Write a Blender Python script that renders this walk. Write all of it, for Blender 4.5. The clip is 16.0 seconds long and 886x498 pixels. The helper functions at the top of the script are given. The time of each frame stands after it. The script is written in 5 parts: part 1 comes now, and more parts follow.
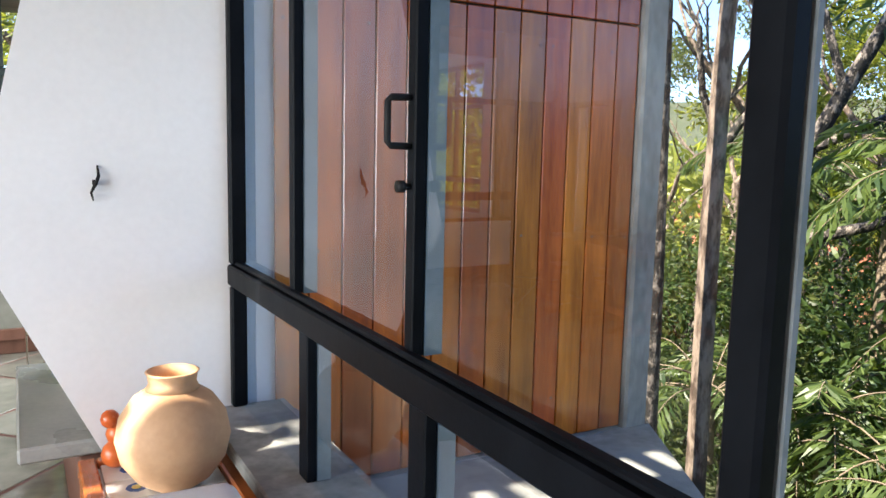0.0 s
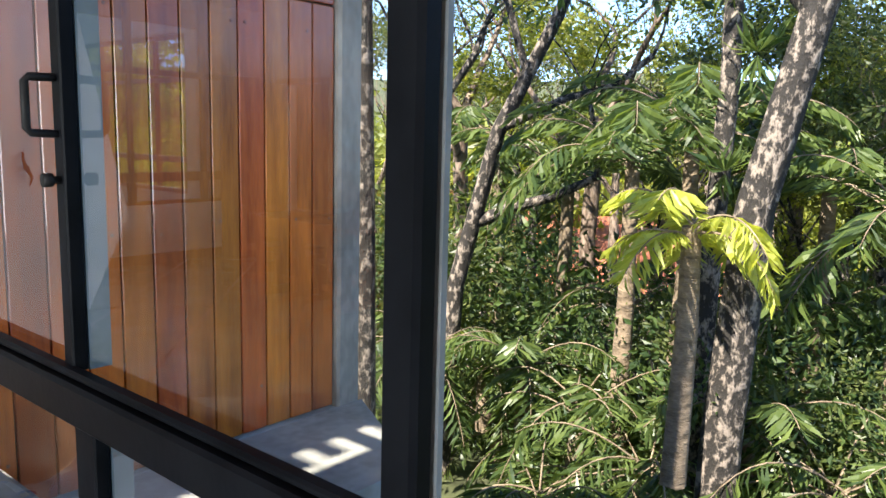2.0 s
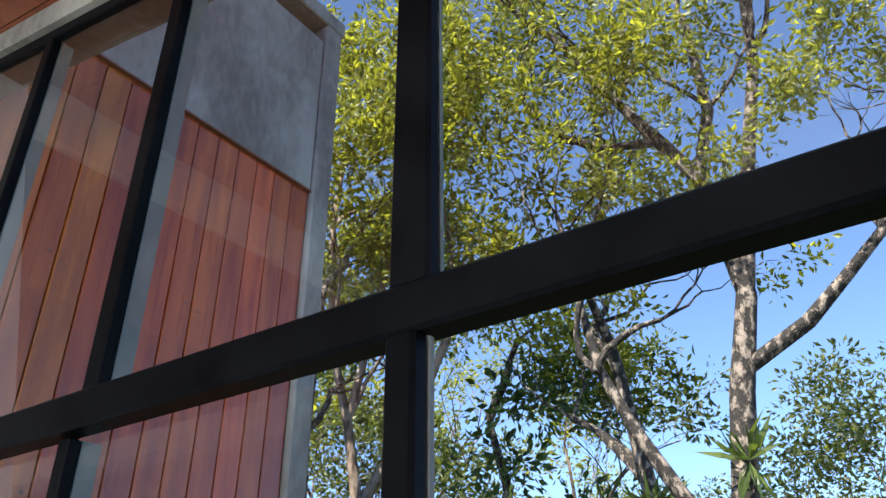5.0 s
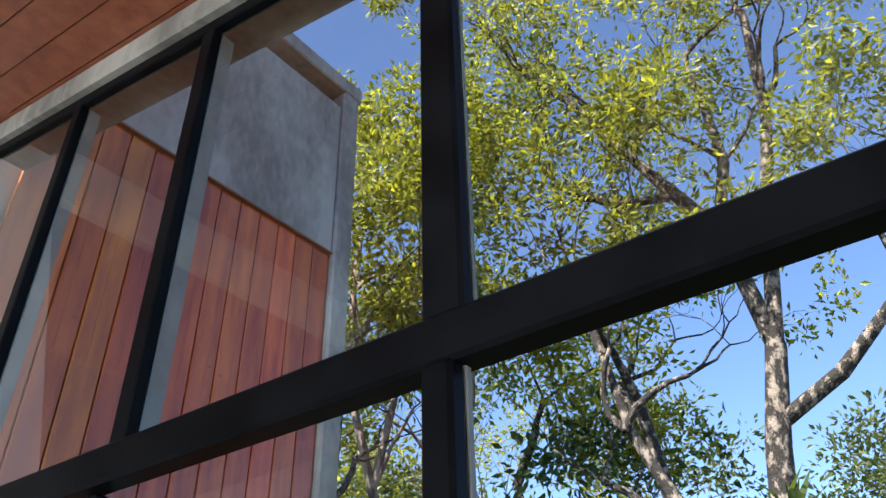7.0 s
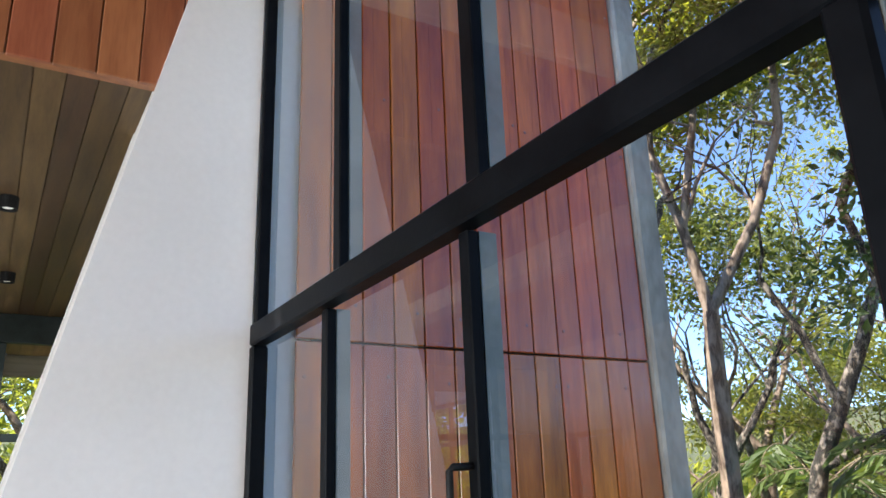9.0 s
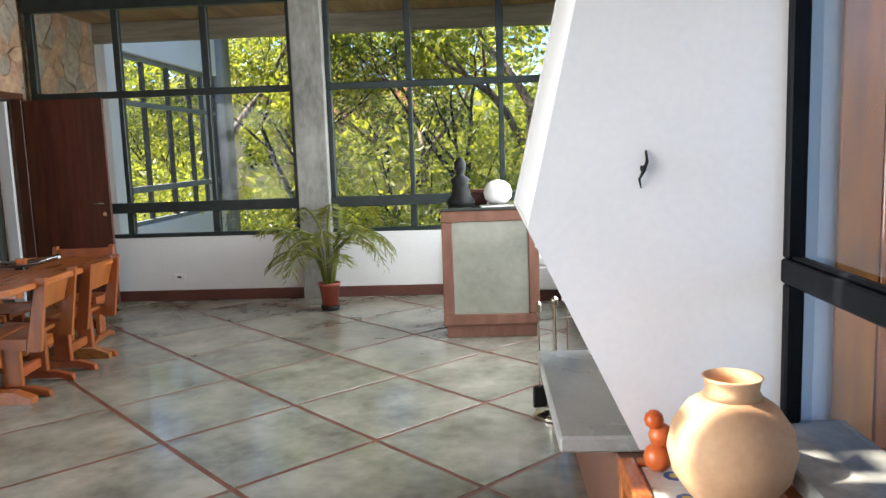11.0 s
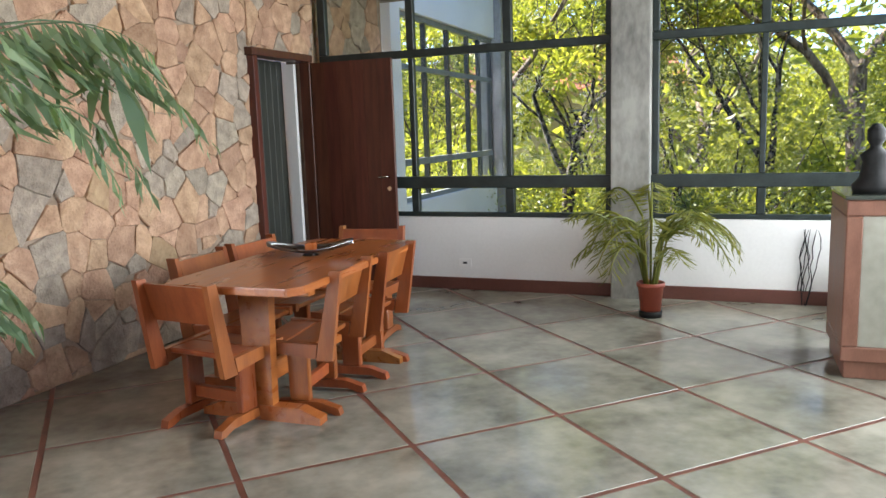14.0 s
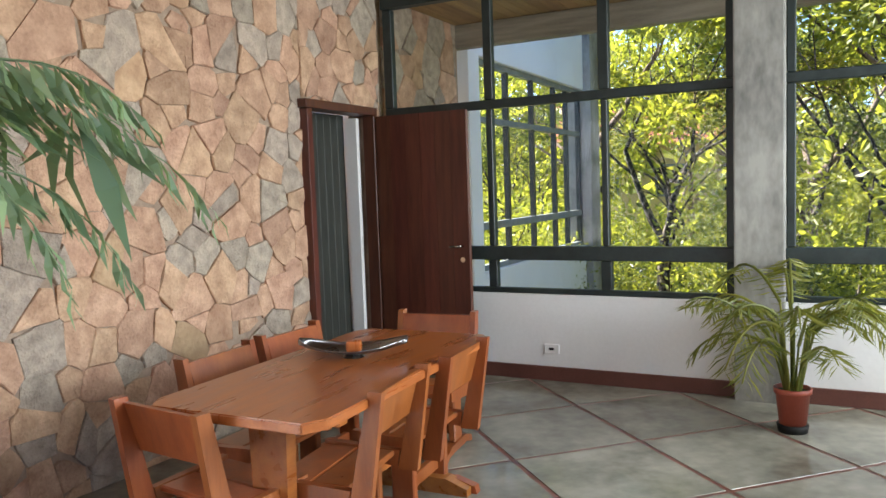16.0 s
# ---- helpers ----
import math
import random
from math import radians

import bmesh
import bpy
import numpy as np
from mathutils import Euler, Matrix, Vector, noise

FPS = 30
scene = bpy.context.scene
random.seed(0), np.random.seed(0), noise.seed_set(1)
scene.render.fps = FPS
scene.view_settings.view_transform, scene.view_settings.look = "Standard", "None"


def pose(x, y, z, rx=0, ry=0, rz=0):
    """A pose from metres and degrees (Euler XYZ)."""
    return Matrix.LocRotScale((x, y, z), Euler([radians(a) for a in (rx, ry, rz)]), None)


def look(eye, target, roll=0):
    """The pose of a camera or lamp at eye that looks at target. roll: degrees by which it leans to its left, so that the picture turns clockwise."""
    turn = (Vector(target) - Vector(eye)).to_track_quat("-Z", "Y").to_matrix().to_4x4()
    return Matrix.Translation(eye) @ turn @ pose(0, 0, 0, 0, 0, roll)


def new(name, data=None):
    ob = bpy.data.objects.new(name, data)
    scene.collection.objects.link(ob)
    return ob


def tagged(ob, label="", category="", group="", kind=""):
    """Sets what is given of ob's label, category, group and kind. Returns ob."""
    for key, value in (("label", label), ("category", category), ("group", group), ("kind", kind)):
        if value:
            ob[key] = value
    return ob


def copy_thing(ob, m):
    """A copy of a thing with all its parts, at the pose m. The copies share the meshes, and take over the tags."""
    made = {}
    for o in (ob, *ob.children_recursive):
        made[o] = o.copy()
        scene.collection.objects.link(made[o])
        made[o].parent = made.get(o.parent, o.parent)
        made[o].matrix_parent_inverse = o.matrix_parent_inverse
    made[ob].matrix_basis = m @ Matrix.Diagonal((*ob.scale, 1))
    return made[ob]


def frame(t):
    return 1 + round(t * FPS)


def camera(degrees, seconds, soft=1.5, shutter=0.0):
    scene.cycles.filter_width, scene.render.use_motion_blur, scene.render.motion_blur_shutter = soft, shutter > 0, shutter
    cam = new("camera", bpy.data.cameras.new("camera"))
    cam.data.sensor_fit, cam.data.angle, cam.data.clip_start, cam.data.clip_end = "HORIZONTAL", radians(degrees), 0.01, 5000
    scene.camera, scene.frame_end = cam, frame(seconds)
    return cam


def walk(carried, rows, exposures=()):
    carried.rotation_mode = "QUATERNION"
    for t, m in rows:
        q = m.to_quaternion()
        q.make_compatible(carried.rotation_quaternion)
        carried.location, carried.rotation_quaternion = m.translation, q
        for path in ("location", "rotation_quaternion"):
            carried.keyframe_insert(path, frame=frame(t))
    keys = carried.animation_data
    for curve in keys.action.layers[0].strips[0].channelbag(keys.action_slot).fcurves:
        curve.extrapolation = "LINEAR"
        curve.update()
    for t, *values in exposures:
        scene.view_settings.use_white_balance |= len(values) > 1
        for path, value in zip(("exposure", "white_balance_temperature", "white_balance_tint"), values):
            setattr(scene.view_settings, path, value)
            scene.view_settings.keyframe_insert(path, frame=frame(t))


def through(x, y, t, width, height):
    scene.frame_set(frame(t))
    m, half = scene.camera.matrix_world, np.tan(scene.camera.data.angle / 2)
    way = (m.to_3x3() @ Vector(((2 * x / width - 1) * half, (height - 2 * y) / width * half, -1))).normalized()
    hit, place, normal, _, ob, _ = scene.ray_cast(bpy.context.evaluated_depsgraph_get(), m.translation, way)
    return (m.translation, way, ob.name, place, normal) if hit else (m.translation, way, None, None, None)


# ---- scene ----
cam = camera(60.3, 16.0)
PATH = [
    (0, (2.959, -3.874, 1.447), (3.932, -2.145, 1.194), 1.3),
    (0.5, (2.993, -3.877, 1.442), (4.236, -2.33, 1.193), 1.6),
    (1, (3.024, -3.895, 1.419), (4.43, -2.498, 1.152), 1.2),
    (1.5, (3.037, -3.879, 1.429), (4.537, -2.592, 1.119), 1.2),
    (2, (3.042, -3.879, 1.47), (4.564, -2.616, 1.173), 1.5),
    (2.5, (3.013, -3.895, 1.506), (4.564, -2.641, 1.365), 0.8),
    (3, (3.007, -3.894, 1.528), (4.564, -2.643, 1.62), 0.2),
    (3.5, (2.972, -3.905, 1.563), (4.528, -2.699, 1.916), -0.5),
    (4, (2.918, -3.93, 1.575), (4.451, -2.795, 2.176), -0.4),
    (4.2, (2.922, -3.919, 1.587), (4.439, -2.813, 2.278), -0.2),
    (4.5, (2.891, -3.973, 1.58), (4.374, -2.901, 2.386), -0.1),
    (5, (2.872, -3.942, 1.591), (4.307, -2.948, 2.567), -0.4),
    (5.2, (2.868, -3.946, 1.59), (4.28, -2.976, 2.622), -0.4),
    (7.5, (2.896, -3.871, 1.55), (4.205, -2.864, 2.677), -1.8),
    (8, (2.885, -3.833, 1.541), (4.12, -2.601, 2.519), -1.7),
    (8.5, (2.871, -3.804, 1.525), (3.969, -2.338, 2.328), -1.9),
    (9, (2.874, -3.762, 1.51), (3.848, -2.12, 2.106), -2.2),
    (9.5, (2.876, -3.765, 1.492), (3.65, -1.961, 1.876), -1.6),
    (10, (2.819, -3.754, 1.454), (3.345, -1.832, 1.627), -1.5),
    (10.2, (2.814, -3.737, 1.444), (3.188, -1.773, 1.516), -1.8),
    (12.3, (2.434, -3.143, 1.357), (1.91, -1.273, 0.88), -1.9),
    (12.5, (2.391, -3.075, 1.354), (1.818, -1.215, 0.892), -2.4),
    (13, (2.241, -2.859, 1.336), (1.567, -1.02, 0.932), -1.7),
    (13.5, (2.057, -2.62, 1.386), (1.338, -0.787, 1.032), -2.0),
    (14, (1.865, -2.399, 1.374), (1.144, -0.559, 1.069), -1.9),
    (14.5, (1.699, -2.14, 1.382), (0.939, -0.308, 1.127), -1.9),
    (15, (1.575, -1.936, 1.418), (0.735, -0.133, 1.213), -2.1),
    (15.5, (1.548, -1.704, 1.396), (0.658, 0.08, 1.236), -2.1),
    (16, (1.512, -1.46, 1.431), (0.59, 0.308, 1.273), -2.0),
]
walk(cam, [(t, look(e, g, r)) for t, e, g, r in PATH],
     [(0, 2.0), (2.5, 1.95), (4.0, 1.6), (5.2, 1.5), (7.5, 1.65), (9.0, 1.8), (10.2, 1.9), (12.3, 2.0), (14, 2.15), (16, 2.2)])

# ---- world and sun ----
TO_SUN = Vector((-0.66, 0.06, 0.75)).normalized()
world = bpy.data.worlds.new("sky_world")
scene.world = world
world.use_nodes = True
wn = world.node_tree.nodes
sky = wn.new("ShaderNodeTexSky")
sky.sky_type, sky.sun_disc = "NISHITA", False
sky.sun_elevation = math.asin(TO_SUN.z)
sky.sun_rotation = math.atan2(TO_SUN.x, TO_SUN.y)
sky.air_density, sky.dust_density, sky.ozone_density, sky.altitude = 0.75, 0.02, 4.0, 2200
wn["Background"].inputs["Strength"].default_value = 0.15
world.node_tree.links.new(sky.outputs[0], wn["Background"].inputs[0])
sun_data = bpy.data.lights.new("sun", "SUN")
sun_data.energy, sun_data.angle, sun_data.color = 5.0, radians(0.6), (1.0, 0.93, 0.82)
sun = new("sun", sun_data)
sun.matrix_world = look(TO_SUN * 60, (0, 0, 0))


def fill_lamp(name, at, to, w, h, power):
    d = bpy.data.lights.new(name, "AREA")
    d.shape, d.size, d.size_y, d.energy, d.color = "RECTANGLE", w, h, power, (0.9, 0.96, 1.0)
    d.spread = radians(140)
    new(name, d).matrix_world = look(at, to)


# Added fill for the dining area, set in an assumed east opening.
fill_lamp("fill_light_dining", (3.62, 1.95, 1.7), (-1.7, 1.6, 0.5), 3.3, 1.9, 45)
# Added fill for the hall and hood, from behind the camera's side.
fill_lamp("fill_light_west", (-1.80, -3.5, 1.3), (3, -2.9, 1.3), 3.8, 2.1, 70)

# ---- materials ----
MATS = {}


def mat(name, dark, light, scale=6.0, rough=0.6, bump=0.15, stretch=(1, 1, 1), metal=0.0, fine=60.0, spec=0.5,
        vary=0.0, mid=0.5, rough_var=0.12, island=False, coat=0.0, half=0.22):
    """A surface of two colours mixed at two scales, with fine relief."""
    m = bpy.data.materials.new(name)
    m.use_nodes = True
    n, l = m.node_tree.nodes, m.node_tree.links
    p = n["Principled BSDF"]
    tc, mp = n.new("ShaderNodeTexCoord"), n.new("ShaderNodeMapping")
    mp.inputs["Scale"].default_value = stretch
    info = n.new("ShaderNodeObjectInfo")
    off = n.new("ShaderNodeVectorMath")
    off.operation = "MULTIPLY_ADD"
    l.new(info.outputs["Random"], off.inputs[0])
    off.inputs[1].default_value = (37.0, 23.0, 11.0)
    l.new(tc.outputs["Object"], off.inputs[2])
    l.new(off.outputs[0], mp.inputs[0])
    big, small = n.new("ShaderNodeTexNoise"), n.new("ShaderNodeTexNoise")
    for tex, sc, det in ((big, scale, 5.0), (small, fine, 6.0)):
        tex.inputs["Scale"].default_value, tex.inputs["Detail"].default_value = sc, det
        l.new(mp.outputs[0], tex.inputs["Vector"])
    mix = n.new("ShaderNodeMath")
    mix.operation = "MULTIPLY_ADD"
    l.new(small.outputs[0], mix.inputs[0])
    mix.inputs[1].default_value = 0.35
    l.new(big.outputs[0], mix.inputs[2])
    ramp = n.new("ShaderNodeValToRGB")
    ramp.color_ramp.elements[0].position, ramp.color_ramp.elements[1].position = mid + 0.17 - half, mid + 0.17 + half
    ramp.color_ramp.elements[0].color, ramp.color_ramp.elements[1].color = (*dark, 1), (*light, 1)
    l.new(mix.outputs[0], ramp.inputs[0])
    out = ramp.outputs[0]
    if vary:
        hsv = n.new("ShaderNodeHueSaturation")
        rnd = info.outputs["Random"]
        if island:
            rnd = n.new("ShaderNodeNewGeometry").outputs["Random Per Island"]
        val = n.new("ShaderNodeMapRange")
        val.inputs["To Min"].default_value, val.inputs["To Max"].default_value = 1 - vary, 1 + vary
        hue = n.new("ShaderNodeMapRange")
        hue.inputs["To Min"].default_value, hue.inputs["To Max"].default_value = 0.5 - vary * 0.05, 0.5 + vary * 0.05
        fr = n.new("ShaderNodeMath")
        fr.operation = "FRACT"
        tm = n.new("ShaderNodeMath")
        tm.operation = "MULTIPLY"
        tm.inputs[1].default_value = 7.31
        l.new(rnd, tm.inputs[0])
        l.new(tm.outputs[0], fr.inputs[0])
        l.new(rnd, val.inputs[0])
        l.new(fr.outputs[0], hue.inputs[0])
        l.new(val.outputs[0], hsv.inputs["Value"])
        l.new(hue.outputs[0], hsv.inputs["Hue"])
        l.new(out, hsv.inputs["Color"])
        out = hsv.outputs[0]
    l.new(out, p.inputs["Base Color"])
    rr = n.new("ShaderNodeMapRange")
    rr.inputs["To Min"].default_value = max(rough - rough_var, 0.02)
    rr.inputs["To Max"].default_value = min(rough + rough_var, 1.0)
    l.new(big.outputs[0], rr.inputs[0])
    l.new(rr.outputs[0], p.inputs["Roughness"])
    p.inputs["Metallic"].default_value = metal
    p.inputs["Specular IOR Level"].default_value = spec
    p.inputs["Coat Weight"].default_value = coat
    p.inputs["Coat Roughness"].default_value = 0.12
    if bump:
        bp = n.new("ShaderNodeBump")
        bp.inputs["Strength"].default_value, bp.inputs["Distance"].default_value = bump, 0.03 if bump >= 1.0 else 0.01
        l.new(mix.outputs[0], bp.inputs["Height"])
        l.new(bp.outputs[0], p.inputs["Normal"])
    MATS[name] = m
    return m


def leaf_mat(name, dark, light, through=0.45):
    m = bpy.data.materials.new(name)
    m.use_nodes = True
    n, l = m.node_tree.nodes, m.node_tree.links
    p, o = n["Principled BSDF"], n["Material Output"]
    geo, ramp = n.new("ShaderNodeNewGeometry"), n.new("ShaderNodeValToRGB")
    ramp.color_ramp.elements[0].color, ramp.color_ramp.elements[1].color = (*dark, 1), (*light, 1)
    l.new(geo.outputs["Random Per Island"], ramp.inputs[0])
    l.new(ramp.outputs[0], p.inputs["Base Color"])
    p.inputs["Roughness"].default_value = 0.42
    tr, mx = n.new("ShaderNodeBsdfTranslucent"), n.new("ShaderNodeMixShader")
    gain = n.new("ShaderNodeMixRGB")
    gain.blend_type = "MULTIPLY"
    gain.inputs[0].default_value, gain.inputs[2].default_value = 1.0, (1.6, 1.55, 0.7, 1)
    l.new(ramp.outputs[0], gain.inputs[1])
    l.new(gain.outputs[0], tr.inputs[0])
    mx.inputs[0].default_value = through
    l.new(p.outputs[0], mx.inputs[1])
    l.new(tr.outputs[0], mx.inputs[2])
    l.new(mx.outputs[0], o.inputs[0])
    return m


def glass_mat(name, ior, tint):
    m = bpy.data.materials.new(name)
    m.use_nodes = True
    n, l = m.node_tree.nodes, m.node_tree.links
    o = n["Material Output"]
    n.remove(n["Principled BSDF"])
    tr, gl, mx, fr = (n.new("ShaderNodeBsdfTransparent"), n.new("ShaderNodeBsdfGlossy"), n.new("ShaderNodeMixShader"),
                      n.new("ShaderNodeFresnel"))
    tr.inputs[0].default_value, gl.inputs["Roughness"].default_value = (*tint, 1), 0.0
    fr.inputs[0].default_value = ior
    l.new(fr.outputs[0], mx.inputs[0])
    l.new(tr.outputs[0], mx.inputs[1])
    l.new(gl.outputs[0], mx.inputs[2])
    l.new(mx.outputs[0], o.inputs[0])
    return m


white = mat("white_plaster", (0.72, 0.71, 0.69), (0.82, 0.81, 0.79), 1.3, 0.75, 0.12, fine=40)
concrete = mat("board_concrete", (0.15, 0.145, 0.13), (0.35, 0.34, 0.305), 2.4, 0.8, 0.4, fine=28, stretch=(1, 1, 0.45), half=0.15)
# Concrete of the roof-slit beam, lightened to beige in place of direct sun.
sunlit_beam = mat("sunlit_concrete", (0.46, 0.38, 0.27), (0.62, 0.52, 0.39), 2.0, 0.8, 0.3, fine=25)
slab_mat = mat("burnt_cement", (0.125, 0.12, 0.092), (0.33, 0.315, 0.255), 2.6, 0.15, 0.05, fine=14, vary=0.07, rough_var=0.09)
strip_mat = mat("floor_strip_wood", (0.10, 0.038, 0.026), (0.21, 0.085, 0.058), 5, 0.4, 0.2)
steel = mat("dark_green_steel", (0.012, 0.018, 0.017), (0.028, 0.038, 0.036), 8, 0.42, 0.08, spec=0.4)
# Dark grey steel taken near black: shade of the backlit side is in the colour.
steel_east = mat("backlit_grey_steel", (0.0025, 0.003, 0.004), (0.006, 0.007, 0.009), 8, 0.42, 0.08, spec=0.05)
# Outdoor side of the grey steel, paler because daylight is put into the colour.
steel_out = mat("daylit_grey_frame", (0.13, 0.15, 0.15), (0.23, 0.25, 0.25), 9, 0.6, 0.2)
plank_out = mat("varnished_plank", (0.26, 0.045, 0.004), (0.56, 0.135, 0.012), 3.0, 0.24, 0.05, stretch=(6, 6, 0.7), fine=22, vary=0.24, rough_var=0.06, coat=0.35)
plank_in = mat("red_wood_plank", (0.20, 0.06, 0.025), (0.34, 0.12, 0.05), 3.0, 0.4, 0.08, stretch=(6, 6, 0.7), fine=22, vary=0.18)
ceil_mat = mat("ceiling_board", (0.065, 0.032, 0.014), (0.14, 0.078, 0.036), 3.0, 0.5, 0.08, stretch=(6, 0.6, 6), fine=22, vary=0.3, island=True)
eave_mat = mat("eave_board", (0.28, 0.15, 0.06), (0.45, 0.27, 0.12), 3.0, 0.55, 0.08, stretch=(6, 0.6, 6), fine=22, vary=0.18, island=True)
beam_wood = mat("weathered_timber", (0.20, 0.17, 0.13), (0.36, 0.31, 0.24), 4.0, 0.7, 0.3, stretch=(0.5, 5, 5))
stone_a = mat("pink_granite", (0.34, 0.195, 0.12), (0.63, 0.41, 0.27), 9.0, 0.9, 1.0, fine=60, vary=0.15)
stone_b = mat("grey_granite", (0.29, 0.235, 0.185), (0.50, 0.41, 0.32), 14.0, 0.9, 1.0, fine=80, vary=0.15, half=0.2)
stone_c = mat("ochre_granite", (0.36, 0.21, 0.12), (0.58, 0.39, 0.24), 6.0, 0.85, 1.0, fine=34, vary=0.18)
mortar = mat("sandy_mortar", (0.24, 0.17, 0.12), (0.40, 0.30, 0.22), 10, 0.95, 0.6)
table_wood = mat("honey_wood", (0.25, 0.072, 0.016), (0.40, 0.14, 0.034), 3.0, 0.3, 0.05, stretch=(7, 0.8, 7), fine=20, vary=0.12, coat=0.25)
chair_wood = mat("orange_brown_wood", (0.20, 0.05, 0.014), (0.33, 0.095, 0.026), 3.0, 0.33, 0.05, stretch=(5, 5, 0.8), fine=20, vary=0.14, coat=0.2)
door_wood = mat("dark_red_wood", (0.055, 0.014, 0.008), (0.115, 0.034, 0.018), 3.0, 0.38, 0.06, stretch=(7, 7, 0.7), fine=20, vary=0.14)
counter_wood = mat("brick_brown_wood", (0.13, 0.055, 0.035), (0.22, 0.10, 0.065), 4.0, 0.5, 0.1, stretch=(3, 3, 1))
panel_cement = mat("grey_cement_panel", (0.19, 0.185, 0.15), (0.31, 0.30, 0.25), 3.0, 0.5, 0.12, fine=22)
base_paint = mat("red_brown_skirting", (0.085, 0.028, 0.02), (0.14, 0.05, 0.035), 4.0, 0.5, 0.08)
leather = mat("black_leather", (0.010, 0.011, 0.012), (0.024, 0.025, 0.027), 20, 0.45, 0.25, fine=160)
piping_mat = mat("pale_piping", (0.4, 0.38, 0.34), (0.6, 0.57, 0.5), 30, 0.7, 0.1)
pink = mat("pink_fabric", (0.72, 0.045, 0.13), (0.86, 0.09, 0.2), 8, 0.85, 0.25, fine=220)
clay = mat("buff_terracotta", (0.46, 0.26, 0.13), (0.62, 0.38, 0.21), 3.0, 0.7, 0.15, fine=50)
red_plastic = mat("terracotta_plastic", (0.25, 0.05, 0.03), (0.36, 0.085, 0.05), 6, 0.45, 0.05)
orange_glaze = mat("orange_glaze", (0.5, 0.09, 0.02), (0.7, 0.17, 0.04), 9, 0.3, 0.1)
orange_wood = mat("orange_varnished_wood", (0.40, 0.10, 0.02), (0.58, 0.18, 0.05), 4, 0.3, 0.05, stretch=(5, 1, 1))
cloth = mat("white_canvas", (0.72, 0.70, 0.66), (0.84, 0.82, 0.78), 5, 0.9, 0.3, fine=140)
chrome = mat("polished_metal", (0.55, 0.5, 0.42), (0.75, 0.7, 0.6), 6, 0.16, 0.0, metal=1.0)
pewter = mat("brushed_pewter", (0.3, 0.3, 0.3), (0.5, 0.5, 0.5), 8, 0.3, 0.05, metal=1.0)
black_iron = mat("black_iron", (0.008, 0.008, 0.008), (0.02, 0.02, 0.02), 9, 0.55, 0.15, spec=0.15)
firebrick = mat("white_firebrick", (0.52, 0.49, 0.44), (0.70, 0.67, 0.61), 5, 0.8, 0.3, vary=0.08)
hearth = mat("polished_grey_stone", (0.30, 0.30, 0.28), (0.48, 0.47, 0.43), 3, 0.3, 0.05)
bark = mat("mottled_bark", (0.018, 0.015, 0.012), (0.25, 0.205, 0.165), 16, 0.9, 1.0, fine=70, stretch=(1, 1, 0.6), mid=0.57, half=0.07)
bark_pale = mat("pale_bark", (0.07, 0.045, 0.03), (0.27, 0.20, 0.15), 13, 0.85, 0.8, fine=50, stretch=(1, 1, 0.35), mid=0.5, half=0.1)
palm_bark = mat("fibrous_palm_bark", (0.09, 0.065, 0.04), (0.28, 0.21, 0.14), 6, 0.95, 1.0, fine=30, stretch=(1, 1, 2.5))
soil = mat("forest_floor", (0.035, 0.035, 0.018), (0.11, 0.13, 0.045), 0.7, 0.95, 0.6, fine=9)
roof_tile = mat("terracotta_roof", (0.26, 0.075, 0.04), (0.42, 0.15, 0.085), 1.0, 0.8, 0.5, stretch=(1, 8, 1))
yellow_wall = mat("ochre_house_wall", (0.52, 0.40, 0.18), (0.62, 0.50, 0.26), 1.5, 0.85, 0.1)
leaf_green = leaf_mat("leaf_green", (0.035, 0.055, 0.022), (0.17, 0.20, 0.062), 0.5)
leaf_olive = leaf_mat("leaf_olive", (0.07, 0.085, 0.018), (0.32, 0.335, 0.06), 0.6)
leaf_bright = leaf_mat("leaf_bright", (0.11, 0.14, 0.028), (0.36, 0.37, 0.085), 0.6)
leaf_dark = leaf_mat("leaf_dark", (0.02, 0.045, 0.016), (0.09, 0.14, 0.04), 0.45)
leaf_palm = leaf_mat("leaf_palm", (0.03, 0.06, 0.02), (0.15, 0.2, 0.055), 0.45)
leaf_areca = leaf_mat("leaf_areca", (0.09, 0.115, 0.02), (0.25, 0.25, 0.05), 0.4)
# Yellow of fronds caught by the sun, put into the leaf colour itself.
leaf_sunlit = leaf_mat("leaf_sunlit", (0.30, 0.33, 0.05), (0.5, 0.52, 0.12), 0.5)
leaf_grey = leaf_mat("leaf_grey_green", (0.12, 0.20, 0.12), (0.24, 0.34, 0.20), 0.3)
glass = glass_mat("window_glass", 1.85, (0.97, 0.985, 0.98))
glass_n = glass_mat("clear_window_glass", 1.5, (0.97, 0.99, 0.98))

# ---- helpers of this scene ----
RND = random.Random(4)


def box(bm, lo, hi, bevel=0.0, seg=1):
    """Adds a box to bm, its edges rounded by bevel."""
    c = [(a + b) / 2 for a, b in zip(lo, hi)]
    s = [abs(b - a) for a, b in zip(lo, hi)]
    r = bmesh.ops.create_cube(bm, size=1.0, matrix=Matrix.Translation(c) @ Matrix.Diagonal((*s, 1)))
    if bevel:
        edges = {e for v in r["verts"] for e in v.link_edges}
        bmesh.ops.bevel(bm, geom=list(edges), offset=min(bevel, min(s) * 0.45), segments=seg, affect="EDGES", profile=0.6)
    return bm


def boxed(lo, hi, bevel=0.0, seg=1):
    return box(bmesh.new(), lo, hi, bevel, seg)


